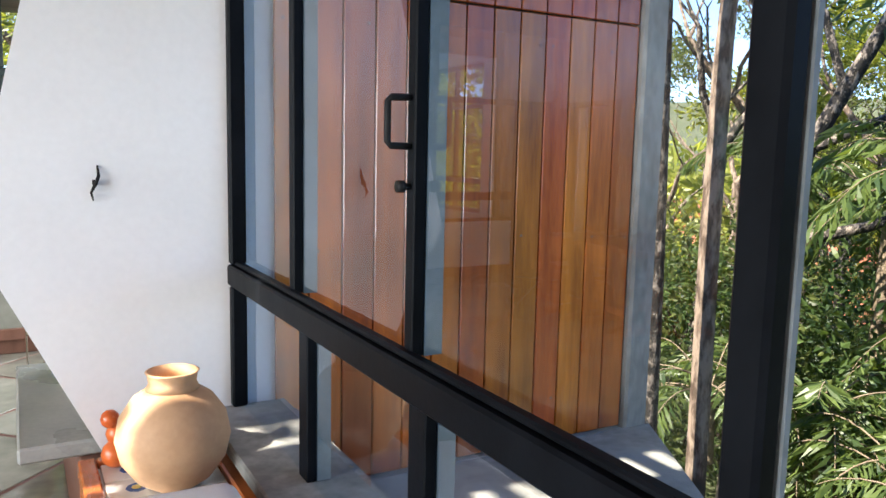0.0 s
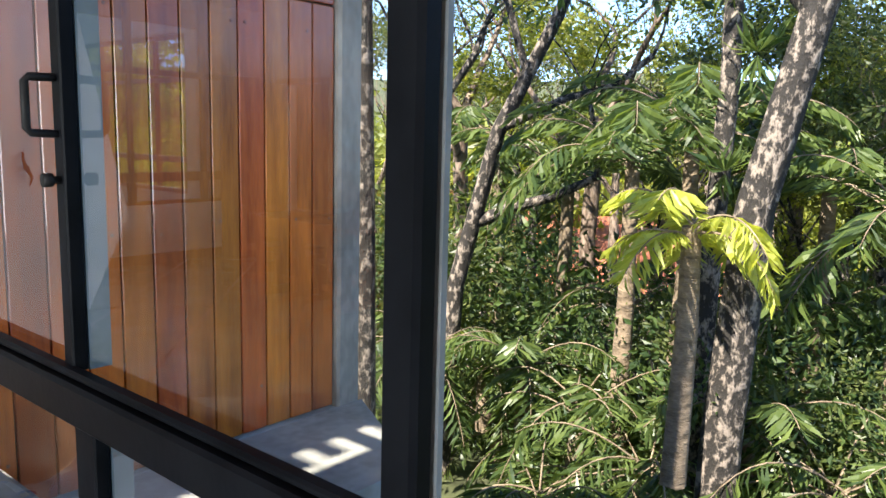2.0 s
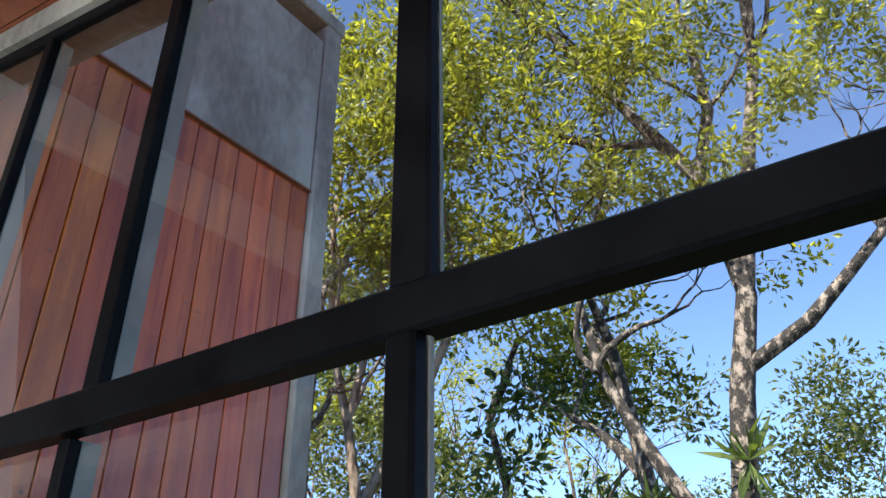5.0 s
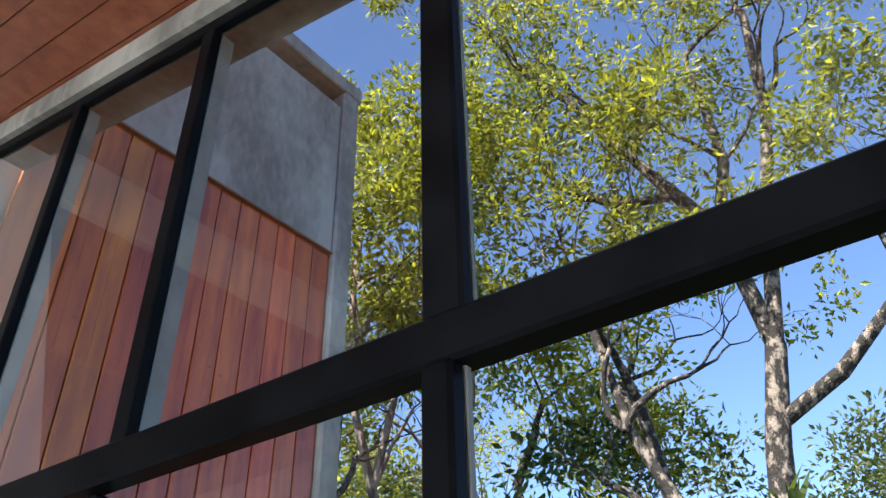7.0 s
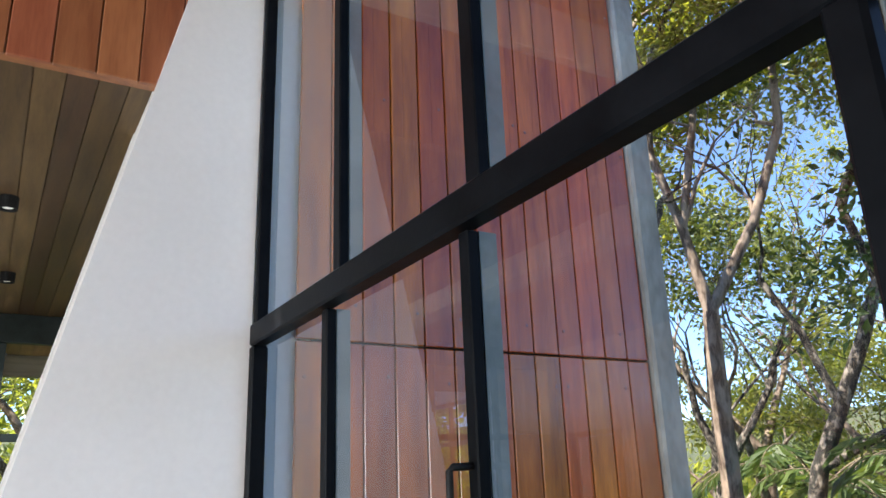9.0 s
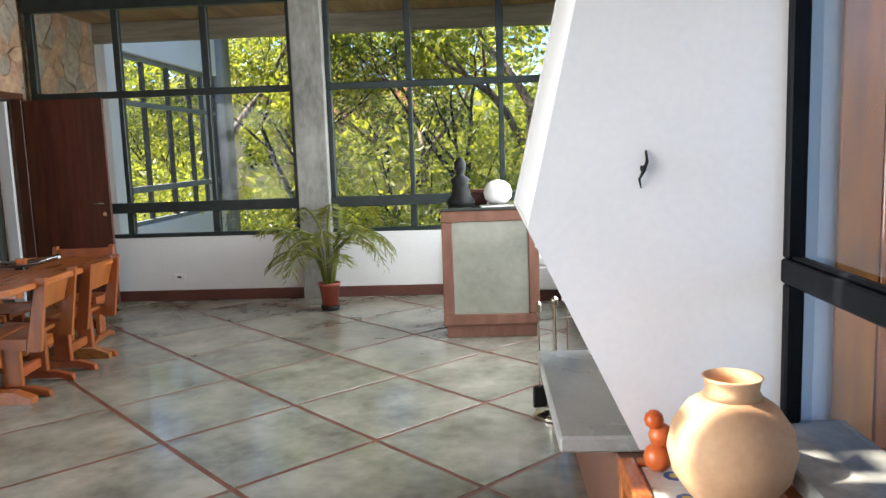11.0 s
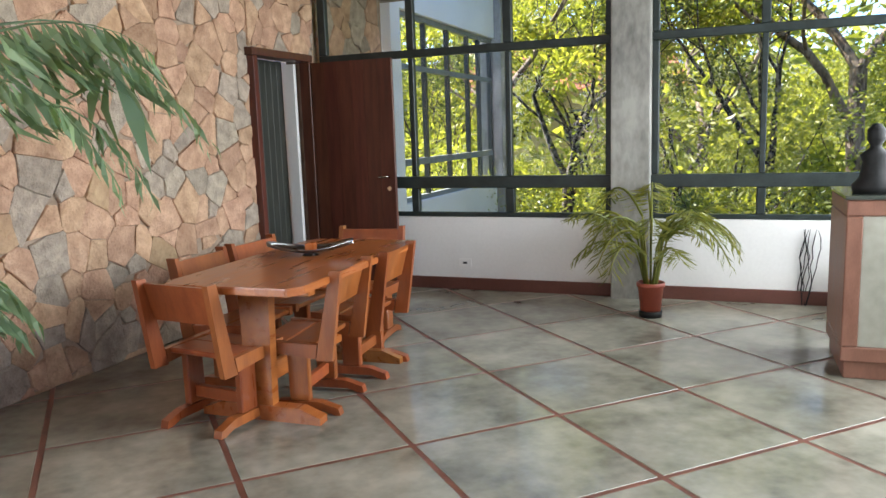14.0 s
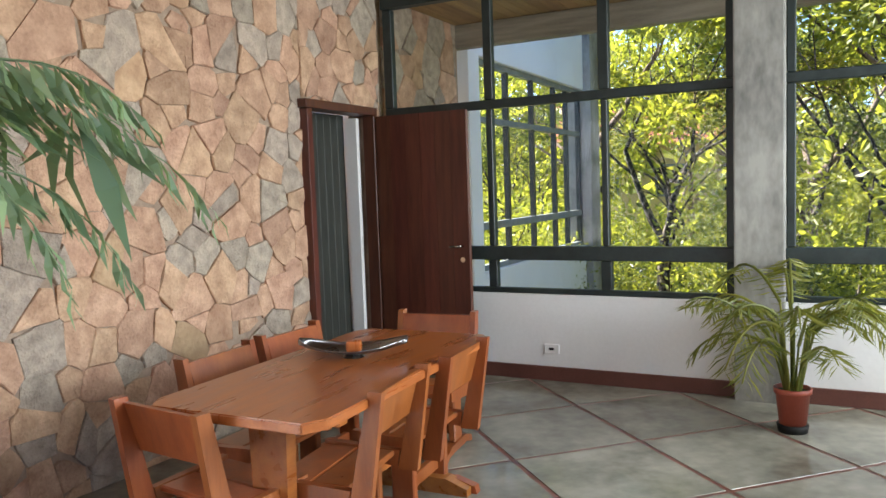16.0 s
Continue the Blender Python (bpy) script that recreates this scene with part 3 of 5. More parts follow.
tools = thing("fire_tool_stand", "chrome fireside tool stand with hanging tools", "fire tools", (3.06, 0.31, 0), 20)
part("base", lathe([(0.0, 0.0), (0.115, 0.0), (0.115, 0.018), (0.09, 0.03), (0.02, 0.045), (0.0, 0.045)], 20), chrome, tools)
part("pole", lathe([(0.0, 0.04), (0.009, 0.04), (0.009, 0.58), (0.018, 0.6), (0.02, 0.625), (0.0, 0.64)], 10), chrome, tools)
part("cross_bar", tube(bmesh.new(), [(-0.09, 0, 0.52), (0.09, 0, 0.52)], 0.006, 6), chrome, tools)
for x, w in ((-0.08, 0.04), (0.0, 0.03), (0.08, 0.045)):
    t0 = part("tool", lathe([(0.0, 0.16), (0.005, 0.16), (0.005, 0.54), (0.014, 0.56), (0.015, 0.6), (0.0, 0.62)], 8, (x, 0.02, 0)), chrome, tools)
    part("head", boxed((x - w, 0.012, 0.05), (x + w, 0.03, 0.17), 0.008), black_iron if x else chrome, t0)

# ---- stone wall: irregular pieces ----
def voronoi_cells(a0, a1, z0, z1, step, rnd):
    pts = []
    for i in range(int((a1 - a0) / step) + 3):
        for j in range(int((z1 - z0) / step) + 3):
            pts.append((a0 + (i - 1 + rnd.random()) * step * 1.05, z0 + (j - 1 + rnd.random()) * step * 0.9, rnd.uniform(-0.28, 0.28)))
    cells = []
    for p in pts:
        poly = [(a0, z0), (a1, z0), (a1, z1), (a0, z1)]
        for q in pts:
            if q is p or abs(q[0] - p[0]) > step * 3.2 or abs(q[1] - p[1]) > step * 3.2:
                continue
            dx, dy = q[0] - p[0], q[1] - p[1]
            k = 0.5 + (p[2] - q[2]) * 0.5
            mx, my = p[0] + dx * k, p[1] + dy * k
            out = []
            for u, v in zip(poly, poly[1:] + poly[:1]):
                du, dv = (u[0] - mx) * dx + (u[1] - my) * dy, (v[0] - mx) * dx + (v[1] - my) * dy
                if du <= 0:
                    out.append(u)
                if (du < 0 < dv) or (dv < 0 < du):
                    k = du / (du - dv)
                    out.append((u[0] + (v[0] - u[0]) * k, u[1] + (v[1] - u[1]) * k))
            poly = out
            if len(poly) < 3:
                break
        if len(poly) >= 3:
            cells.append(poly)
    return cells


def inset(poly, d):
    cx, cy = sum(p[0] for p in poly) / len(poly), sum(p[1] for p in poly) / len(poly)
    out = []
    for x, y in poly:
        r = math.hypot(x - cx, y - cy) or 1
        k = max(0.3, 1 - d / r)
        out.append((cx + (x - cx) * k, cy + (y - cy) * k))
    return out


def stone_mesh(poly, rnd, material):
    """A rough stone: its outline, a softened rim and a faceted face, along +x."""
    dense = []
    for u, v in zip(poly, poly[1:] + poly[:1]):
        dense.append(u)
        if math.hypot(u[0] - v[0], u[1] - v[1]) > 0.1:
            dense.append(((u[0] + v[0]) / 2 + rnd.uniform(-0.004, 0.004), (u[1] + v[1]) / 2 + rnd.uniform(-0.004, 0.004)))
    proud = rnd.uniform(0.010, 0.026)
    rings = [[(0.0, y, z) for y, z in inset(dense, 0.001)],
             [(proud * 0.8 + rnd.uniform(-0.004, 0.004), y, z) for y, z in inset(dense, 0.0015)],
             [(proud + rnd.uniform(-0.005, 0.005), y, z) for y, z in inset(dense, 0.007)]]
    n = len(dense)
    verts = [v for r in rings for v in r]
    cy, cz = sum(p[0] for p in dense) / n, sum(p[1] for p in dense) / n
    verts.append((proud + rnd.uniform(-0.004, 0.012), cy, cz))
    faces = [(k * n + i, k * n + (i + 1) % n, (k + 1) * n + (i + 1) % n, (k + 1) * n + i) for k in (0, 1) for i in range(n)]
    faces += [(2 * n + i, 2 * n + (i + 1) % n, 3 * n) for i in range(n)]
    verts = [(x, y, z) for x, y, z in verts]
    me = bpy.data.meshes.new("stone")
    me.from_pydata(verts, [], faces)
    me.materials.append(material)
    return me


def stones(parent, a0, a1, z0, z1, step, x, rnd, holes=()):
    for poly in voronoi_cells(a0, a1, z0, z1, step, rnd):
        cy, cz = sum(p[0] for p in poly) / len(poly), sum(p[1] for p in poly) / len(poly)
        m = rnd.choices((stone_a, stone_b, stone_c), (0.66, 0.29, 0.05))[0]
        piece("stone", stone_mesh(poly, rnd, m), parent, pose(x, 0, 0))


# ---- door in the stone wall ----
door = thing("door_1", "dark red-brown planked door standing wide open", "door", (WEST + 0.02, DOOR1 - 0.02, 0), 0, kind="structure")
part("jamb", boxed((-0.085, -0.02, 0.0), (0.02, 0.035, DOORH - 0.05), 0.004), door_wood, door)
part("jamb", boxed((-0.10, DOOR0 - DOOR1 + 0.0, 0.0), (0.012, DOOR0 - DOOR1 + 0.055, DOORH - 0.05), 0.004), door_wood, door)
part("lintel", boxed((-0.14, DOOR0 - DOOR1 - 0.02, DOORH - 0.048), (0.02, 0.035, DOORH + 0.012), 0.004), door_wood, door)
leaf = part("leaf", boxed((0.022, 0.006, 0.012), (0.80, 0.030, DOORH - 0.06), 0.004), door_wood, door)
me = mesh_of(boxed((0.0, -0.012, 0.012), (0.1266, 0.005, DOORH - 0.06)), "plank", door_wood)
for i in range(6):
    piece("plank", me, leaf, pose(0.03 + i * 0.128, 0, 0))
hb = bmesh.new()
tube(hb, [(0.745, -0.01, 1.0), (0.745, -0.055, 1.0), (0.66, -0.06, 1.0)], 0.009, 8)
part("handle", hb, chrome, leaf, "brass lever handle", True)
part("escutcheon", lathe([(0.0, 0.0), (0.02, 0.0), (0.02, 0.006), (0.0, 0.006)], 12, (0, 0, 0)), chrome, leaf).matrix_basis = pose(0.745, -0.012, 0.9, 90)
# passage behind the door
passage = thing("passage", "white passage behind the open door", "room", kind="structure")
part("back_wall", boxed((-3.6, 1.9, -0.3), (-3.5, 5.2, 2.7)), white, passage)
part("side_wall", boxed((-3.5, 5.1, -0.3), (-2.08, 5.2, 2.7)), white, passage)
part("side_wall", boxed((-3.5, 1.9, -0.3), (-2.08, 2.0, 2.7)), white, passage)
part("floor", boxed((-3.6, 1.9, -0.3), (-2.07, 5.2, -0.005)), slab_mat, passage)
part("white_frame", boxed((-1.93, 3.555, 0.0), (-1.83, 3.598, 2.0)), white, passage)
part("lath_panel", boxed((-2.60, 3.75, 0.0), (-2.56, 4.25, 1.3), 0.004), table_wood, passage)
inner = thing("door_2", "dark green planked door ajar in the passage", "door", (-1.985, 2.78, 0), 90, kind="structure")
me = mesh_of(boxed((0.0, -0.02, 0.01), (0.088, 0.02, 2.03), 0.004), "plank", mat("dark_green_paint", (0.02, 0.022, 0.018), (0.045, 0.048, 0.038), 6, 0.5, 0.1, stretch=(5, 5, 0.8)))
for i in range(9):
    piece("plank", me, inner, pose(i * 0.0895, 0, 0))

# ---- far end of the same facade, seen through the dining window ----
annex = thing("annex_facade", "far wing with black steel windows and a concrete column", "building", kind="structure")
part("pilaster", boxed((WEST - 0.3, 5.36, -3.0), (WEST + 0.02, 5.62, 3.3), 0.008), white, annex)
part("low_wall", boxed((WEST - 0.2, 5.63, -3.0), (WEST, 9.2, 0.55), 0.008), white, annex, "white parapet wall")
part("column", boxed((WEST - 0.3, 9.21, -3.0), (WEST + 0.1, 9.62, 4.2), 0.01), concrete, annex)
part("wall_above", boxed((WEST - 0.2, 5.63, 2.75), (WEST, 9.2, 4.0), 0.01), white, annex)
for z0, z1 in ((0.552, 0.61), (0.98, 1.06), (2.1, 2.16), (2.69, 2.748)):
    part("transom", boxed((WEST - 0.12, 5.63, z0), (WEST - 0.05, 9.2, z1)), steel_out, annex)
for y in (5.65, 6.5, 7.3, 8.1, 8.6, 9.14):
    part("mullion", boxed((WEST - 0.115, y, 0.612), (WEST - 0.055, y + 0.05, 2.688)), steel, annex)

# ---- dining table ----
table = thing("dining_table", "honey-brown wooden dining table with clipped corners on trestle legs", "table", (-0.325, 1.14, 0), 2)
LX, LY = 0.37, 0.755
pts = [(-LX + 0.05, -LY), (LX - 0.05, -LY), (LX, -LY + 0.08), (LX, LY - 0.08), (LX - 0.05, LY), (-LX + 0.05, LY), (-LX, LY - 0.08), (-LX, -LY + 0.08)]
bm = prism(bmesh.new(), pts, 2, 0.675, 0.712)
bmesh.ops.bevel(bm, geom=list(bm.edges), offset=0.005, segments=2, affect="EDGES")
part("tabletop", bm, table_wood, table)
for s in (-1, 1):
    y = s * 0.50
    part("leg", prism(bmesh.new(), [(-0.07, 0.06), (0.07, 0.06), (0.085, 0.66), (-0.085, 0.66)], 1, y - 0.028, y + 0.028), table_wood, table)
    part("foot", prism(bmesh.new(), [(-0.33, 0.0), (0.33, 0.0), (0.33, 0.035), (0.22, 0.075), (-0.22, 0.075), (-0.33, 0.035)], 1, y - 0.036, y + 0.036), table_wood, table)
    part("bearer", boxed((-0.31, y - 0.03, 0.628), (0.31, y + 0.03, 0.674), 0.006), table_wood, table)
part("stretcher", boxed((-0.02, -0.47, 0.16), (0.02, 0.47, 0.26), 0.006), table_wood, table)

bowl = thing("serving_dish", "silver boat-shaped dish holding a piece of wood", "dish", (-0.37, 1.27, 0.713), 25)
bm = bmesh.new()
rows = []
for i in range(13):
    u = -1 + i / 6
    w = 0.105 * math.sqrt(max(0.02, 1 - abs(u) ** 2.4))
    rows.append([bm.verts.new((u * 0.24, w * (j / 4 - 1), 0.012 + 0.045 * abs(u) ** 2 + 0.03 * (j / 4 - 1) ** 2)) for j in range(9)])
for a, b in zip(rows, rows[1:]):
    for j in range(8):
        bm.faces.new((a[j], b[j], b[j + 1], a[j + 1]))
bmesh.ops.solidify(bm, geom=list(bm.faces), thickness=0.006)
part("dish", bm, pewter, bowl, "", True)
part("foot", lathe([(0.0, 0.0), (0.05, 0.0), (0.035, 0.012), (0.0, 0.014)], 16), pewter, bowl)
part("wood_block", boxed((-0.03, -0.025, 0.02), (0.035, 0.03, 0.07), 0.012, 2), orange_wood, bowl, "small rough block of wood")


# ---- dining chairs ----
def dining_chair():
    ch = thing("dining_chair", "orange-brown wooden dining chair with a plank back on sled feet", "chair", group="chairs round the table")
    W = 0.20
    for s in (-1, 1):
        x = s * (W + 0.02)
        a, b = x - 0.016, x + 0.016
        part("back_post", prism(bmesh.new(), [(-0.02, 0.29), (0.065, 0.29), (-0.03, 0.735), (-0.085, 0.735)], 0, a, b), chair_wood, ch)
        part("side_rail", prism(bmesh.new(), [(0.067, 0.30), (0.40, 0.335), (0.40, 0.385), (0.055, 0.37)], 0, a, b), chair_wood, ch)
        x = s * (W - 0.03)
        part("leg", boxed((x - 0.02, 0.13, 0.066), (x + 0.02, 0.24, 0.345), 0.006), chair_wood, ch)
        part("foot", prism(bmesh.new(), [(-0.03, 0.0), (0.0, 0.0), (0.06, 0.02), (0.33, 0.02), (0.38, 0.0), (0.41, 0.0), (0.40, 0.03), (0.30, 0.065), (0.08, 0.065), (-0.02, 0.035)], 0, x - 0.024, x + 0.024),
             chair_wood, ch)
    part("stretcher", boxed((-0.15, 0.165, 0.10), (0.15, 0.20, 0.16), 0.004), chair_wood, ch)
    for y0, y1 in ((0.075, 0.235), (0.24, 0.40)):
        part("seat_plank", boxed((-0.2, y0, 0.346), (0.2, y1, 0.372), 0.006), chair_wood, ch)
    part("backrest", prism(bmesh.new(), [(0.004, 0.53), (0.024, 0.53), (-0.028, 0.715), (-0.048, 0.715)], 0, -0.203, 0.203), chair_wood, ch)
    return ch


chair = dining_chair()
chair.matrix_basis = pose(-0.525, 0.385, 0, 0, 0, -6)
for x, y, a in ((0.0, 0.95, 97), (-0.005, 1.52, 94), (-0.97, 1.12, -88), (-0.99, 1.66, -90), (-0.53, 2.32, 187)):
    copy_thing(chair, pose(x, y, 0, 0, 0, a))

# ---- counter ----
counter = thing("counter", "wood-framed counter with grey cement panels", "counter", (2.385, 2.0, 0), 1)
CW, CD, CH = 0.715, 0.62, 0.955
part("plinth", boxed((0.02, 0.025, 0.0), (CW - 0.02, CD - 0.02, 0.095), 0.004), counter_wood, counter)
part("panel", boxed((0.08, 0.012, 0.18), (CW - 0.08, CD - 0.012, 0.87)), panel_cement, counter, "mottled grey cement panel")
for lo, hi in (((0, 0, 0.097), (CW, CD, 0.178)), ((0, 0, 0.872), (CW, CD, CH)), ((0, 0, 0.18), (0.078, CD, 0.87)), ((CW - 0.078, 0, 0.18), (CW, CD, 0.87))):
    part("frame_board", boxed(lo, hi, 0.006), counter_wood, counter)
part("top", boxed((-0.012, -0.012, CH + 0.002), (CW + 0.012, CD + 0.012, CH + 0.022), 0.004), mat("polished_dark_top", (0.03, 0.035, 0.03), (0.07, 0.075, 0.065), 5, 0.1, 0.02), counter, "glossy dark top")
TOPZ = CH + 0.023
globe = thing("globe_lamp", "white globe lamp on a dark base", "lamp", (2.81, 2.22, TOPZ))
part("globe", lathe([(0.0, 0.012), (0.06, 0.012), (0.098, 0.05), (0.108, 0.095), (0.09, 0.15), (0.05, 0.18), (0.0, 0.19)], 24), cloth, globe, "white globe", True)
part("base", lathe([(0.0, 0.0), (0.07, 0.0), (0.07, 0.012), (0.0, 0.013)], 20), black_iron, globe)
bm = lathe([(0.0, 0.0), (0.10, 0.0), (0.11, 0.04), (0.075, 0.08), (0.06, 0.16), (0.075, 0.2), (0.03, 0.235), (0.028, 0.25), (0.045, 0.28), (0.045, 0.33), (0.02, 0.36), (0.0, 0.365)], 20, (2.53, 2.2, TOPZ))
solid("statuette", bm, black_iron, "dark seated statuette on the counter", "statuette", "", True)
books = thing("wooden_box", "small dark wooden box on the counter", "box", (2.67, 2.33, TOPZ))
part("body", boxed((-0.06, -0.04, 0.0), (0.06, 0.04, 0.09), 0.004), door_wood, books)
part("lid", boxed((-0.064, -0.044, 0.091), (0.064, 0.044, 0.115), 0.005), counter_wood, books)
tray = thing("magazine", "thin pale magazine lying on the counter", "magazine", (2.80, 2.06, TOPZ), 8)
part("pages", boxed((-0.12, -0.05, 0.0), (0.12, 0.05, 0.008)), cloth, tray)
part("cover", boxed((-0.122, -0.052, 0.0085), (0.122, 0.052, 0.010)), panel_cement, tray)

# white masonry bench in the corner
bench = thing("corner_bench", "white masonry bench with white cushions", "bench", (2.66, 3.795, 0))
part("seat_block", boxed((0.0, -0.5, 0.11), (0.83, -0.002, 0.32), 0.01), white, bench)
part("kick", boxed((0.02, -0.46, 0.0), (0.83, -0.01, 0.108)), base_paint, bench)
for x0, x1 in ((0.01, 0.40), (0.41, 0.82)):
    part("seat_cushion", boxed((x0, -0.49, 0.322), (x1, -0.13, 0.42), 0.03, 3), cloth, bench, "", True)
    part("back_cushion", boxed((x0, -0.13, 0.36), (x1, -0.01, 0.62), 0.03, 3), cloth, bench, "", True)
twigs = thing("dry_twigs", "thin dark dry twigs leaning on the white wall", "twigs", (2.30, 3.76, 0))
for i in range(7):
    p, q = [], Vector((RND.uniform(-0.05, 0.05), RND.uniform(-0.02, 0.02), 0.0))
    for k in range(9):
        p.append(q.copy())
        q += Vector((RND.uniform(-0.022, 0.022), RND.uniform(-0.008, 0.008), 0.072))
    part("twig", tube(bmesh.new(), p, [0.0035] * 8 + [0.001], 4), black_iron, twigs)
outlet = thing("wall_socket", "white plastic wall socket", "socket", (-0.35, NORTH - 0.021, 0.235))
part("plate", boxed((-0.058, -0.009, -0.035), (0.058, 0.0, 0.035), 0.003), white, outlet)
part("insert", boxed((-0.02, -0.0115, -0.009), (0.02, -0.0092, 0.009)), black_iron, outlet)
plate = thing("floor_plate", "small square brass plate set in the floor", "floor plate", (2.505, -0.895, 0.0), 45)
part("cover", boxed((-0.045, -0.045, 0.0005), (0.045, 0.045, 0.004), 0.001), mat("dull_brass", (0.16, 0.13, 0.07), (0.26, 0.22, 0.13), 8, 0.45, 0.1, metal=0.6), plate)

# ceiling spots and vent
spot = thing("ceiling_spot", "small black cylinder spotlight on the board ceiling", "spotlight", group="ceiling spots")
part("can", lathe([(0.0, 0.0), (0.05, 0.0), (0.05, -0.07), (0.04, -0.07), (0.036, -0.03), (0.0, -0.028)], 20), black_iron, spot)
part("bulb", lathe([(0.0, -0.031), (0.033, -0.033), (0.028, -0.06), (0.0, -0.066)], 14), cloth, spot, "unlit frosted bulb")
spot.matrix_basis = pose(1.97, 2.46, 3.099)
for x, y in ((2.86, 2.37), (2.82, 0.74), (2.03, 0.83)):
    copy_thing(spot, pose(x, y, 3.099))
vent = thing("ceiling_vent", "dark slatted vent in the board ceiling", "vent", (1.40, 3.2, 3.097))
part("frame", boxed((-0.16, -0.4, -0.022), (0.16, 0.4, -0.001), 0.004), black_iron, vent)
for i in range(8):
    part("slat", boxed((-0.14, -0.37 + i * 0.095, -0.034), (0.14, -0.33 + i * 0.095, -0.0235)), black_iron, vent)

# ---- side table, pot and white seat by the glazing ----
side = thing("side_table", "orange wooden side table with patterned tiles", "side table", (3.305, -1.66, 0.045))
for x in (-0.19, 0.19):
    part("rail", boxed((x - 0.025, -0.26, 0.385), (x + 0.025, 0.26, 0.445), 0.006), orange_wood, side)
    for y in (-0.235, 0.235):
        part("leg", boxed((x - 0.022, y - 0.022, -0.045), (x + 0.022, y + 0.022, 0.383), 0.004), orange_wood, side)
for y in (-0.237, 0.237):
    part("end_rail", boxed((-0.164, y - 0.022, 0.385), (0.164, y + 0.022, 0.445), 0.006), orange_wood, side)
part("bed", boxed((-0.163, -0.213, 0.40), (0.163, 0.213, 0.424)), cloth, side)
tile_w = mat("glazed_white_tile", (0.6, 0.6, 0.56), (0.76, 0.76, 0.72), 8, 0.2, 0.03)
tile_y = mat("glazed_yellow_motif", (0.5, 0.36, 0.05), (0.62, 0.47, 0.1), 8, 0.2, 0.03)
tile_b = mat("glazed_blue_motif", (0.05, 0.09, 0.25), (0.1, 0.16, 0.36), 8, 0.2, 0.03)
for i in range(2):
    for j in range(3):
        cx, cy = -0.08 + i * 0.16, -0.14 + j * 0.14
        tl = part("tile", boxed((cx - 0.077, cy - 0.067, 0.425), (cx + 0.077, cy + 0.067, 0.437), 0.002), tile_w, side)
        part("motif", lathe([(0.0, 0.4375), (0.03, 0.4375), (0.03, 0.439), (0.0, 0.439)], 8, (cx, cy, 0)), tile_b, tl)
        part("motif_ring", lathe([(0.0, 0.4392), (0.014, 0.4392), (0.014, 0.4402), (0.0, 0.4402)], 8, (cx, cy, 0)), tile_y, tl)
pot = thing("clay_pot", "round buff terracotta pot with a short neck", "pot", (3.322, -1.70, 0.4855))
part("body", lathe([(0.0, 0.0), (0.055, 0.0), (0.105, 0.035), (0.143, 0.09), (0.156, 0.15), (0.145, 0.21), (0.11, 0.262), (0.074, 0.287), (0.06, 0.287), (0.09, 0.255), (0.0, 0.12)], 48), clay, pot, "", True)
part("neck", lathe([(0.061, 0.2875), (0.073, 0.2875), (0.064, 0.305), (0.068, 0.33), (0.073, 0.337), (0.066, 0.339), (0.058, 0.31), (0.061, 0.2876)], 48), clay, pot, "short flared neck", True)
gourd = thing("orange_ornament", "glossy orange ceramic fruit ornament", "ornament", (3.19, -1.48, 0.483))
for dx, dy, z, r in ((0, 0, 0.04, 0.042), (0.01, 0.01, 0.10, 0.036), (-0.012, 0.0, 0.15, 0.028)):
    part("fruit", lathe([(0.0, z - r)] + [(r * math.cos(a), z + r * math.sin(a)) for a in (-1.1, -0.6, 0, 0.6, 1.1)] + [(0.0, z + r)], 14, (dx, dy, 0)), orange_glaze, gourd, "", True)
seat = thing("sofa", "low white canvas sofa under the glazing", "sofa", (3.13, -2.75, 0))
part("base", boxed((-0.30, -0.85, 0.06), (0.24, 0.72, 0.24), 0.02, 2), cloth, seat)
for y0, y1 in ((-0.84, -0.08), (-0.06, 0.71)):
    part("seat_cushion", boxed((-0.29, y0, 0.245), (0.235, y1, 0.40), 0.05, 4), cloth, seat, "", True)
part("back_cushion", boxed((0.0, -0.84, 0.402), (0.29, -0.04, 0.62), 0.06, 4), cloth, seat, "", True)
part("back_cushion", boxed((0.0, -0.02, 0.402), (0.29, 0.75, 0.62), 0.06, 4), cloth, seat, "", True)
for x in (-0.26, 0.2):
    for y in (-0.8, 0.66):
        part("foot", boxed((x - 0.02, y - 0.02, 0.0), (x + 0.02, y + 0.02, 0.06)), door_wood, seat)

# ---- sling chair with pink cushion ----
sling = thing("sling_chair", "black leather sling chair with pale piping and a pink cushion", "armchair", (0.58, -1.68, 0), 225)


def sling_point(u, v):
    """u across the seat from wing to wing, v from the front edge to the back edge."""
    side_lift = abs(u) ** 2.2
    x = u * (0.36 + 0.05 * v)
    y = -0.35 + 0.7 * v + 0.04 * side_lift
    z = 0.24 + 0.24 * abs(2 * v - 1) ** 2 * (1 - 0.3 * side_lift) + 0.16 * side_lift * (0.2 + 0.8 * v) + 0.10 * side_lift * v ** 5
    return (x, y, z)


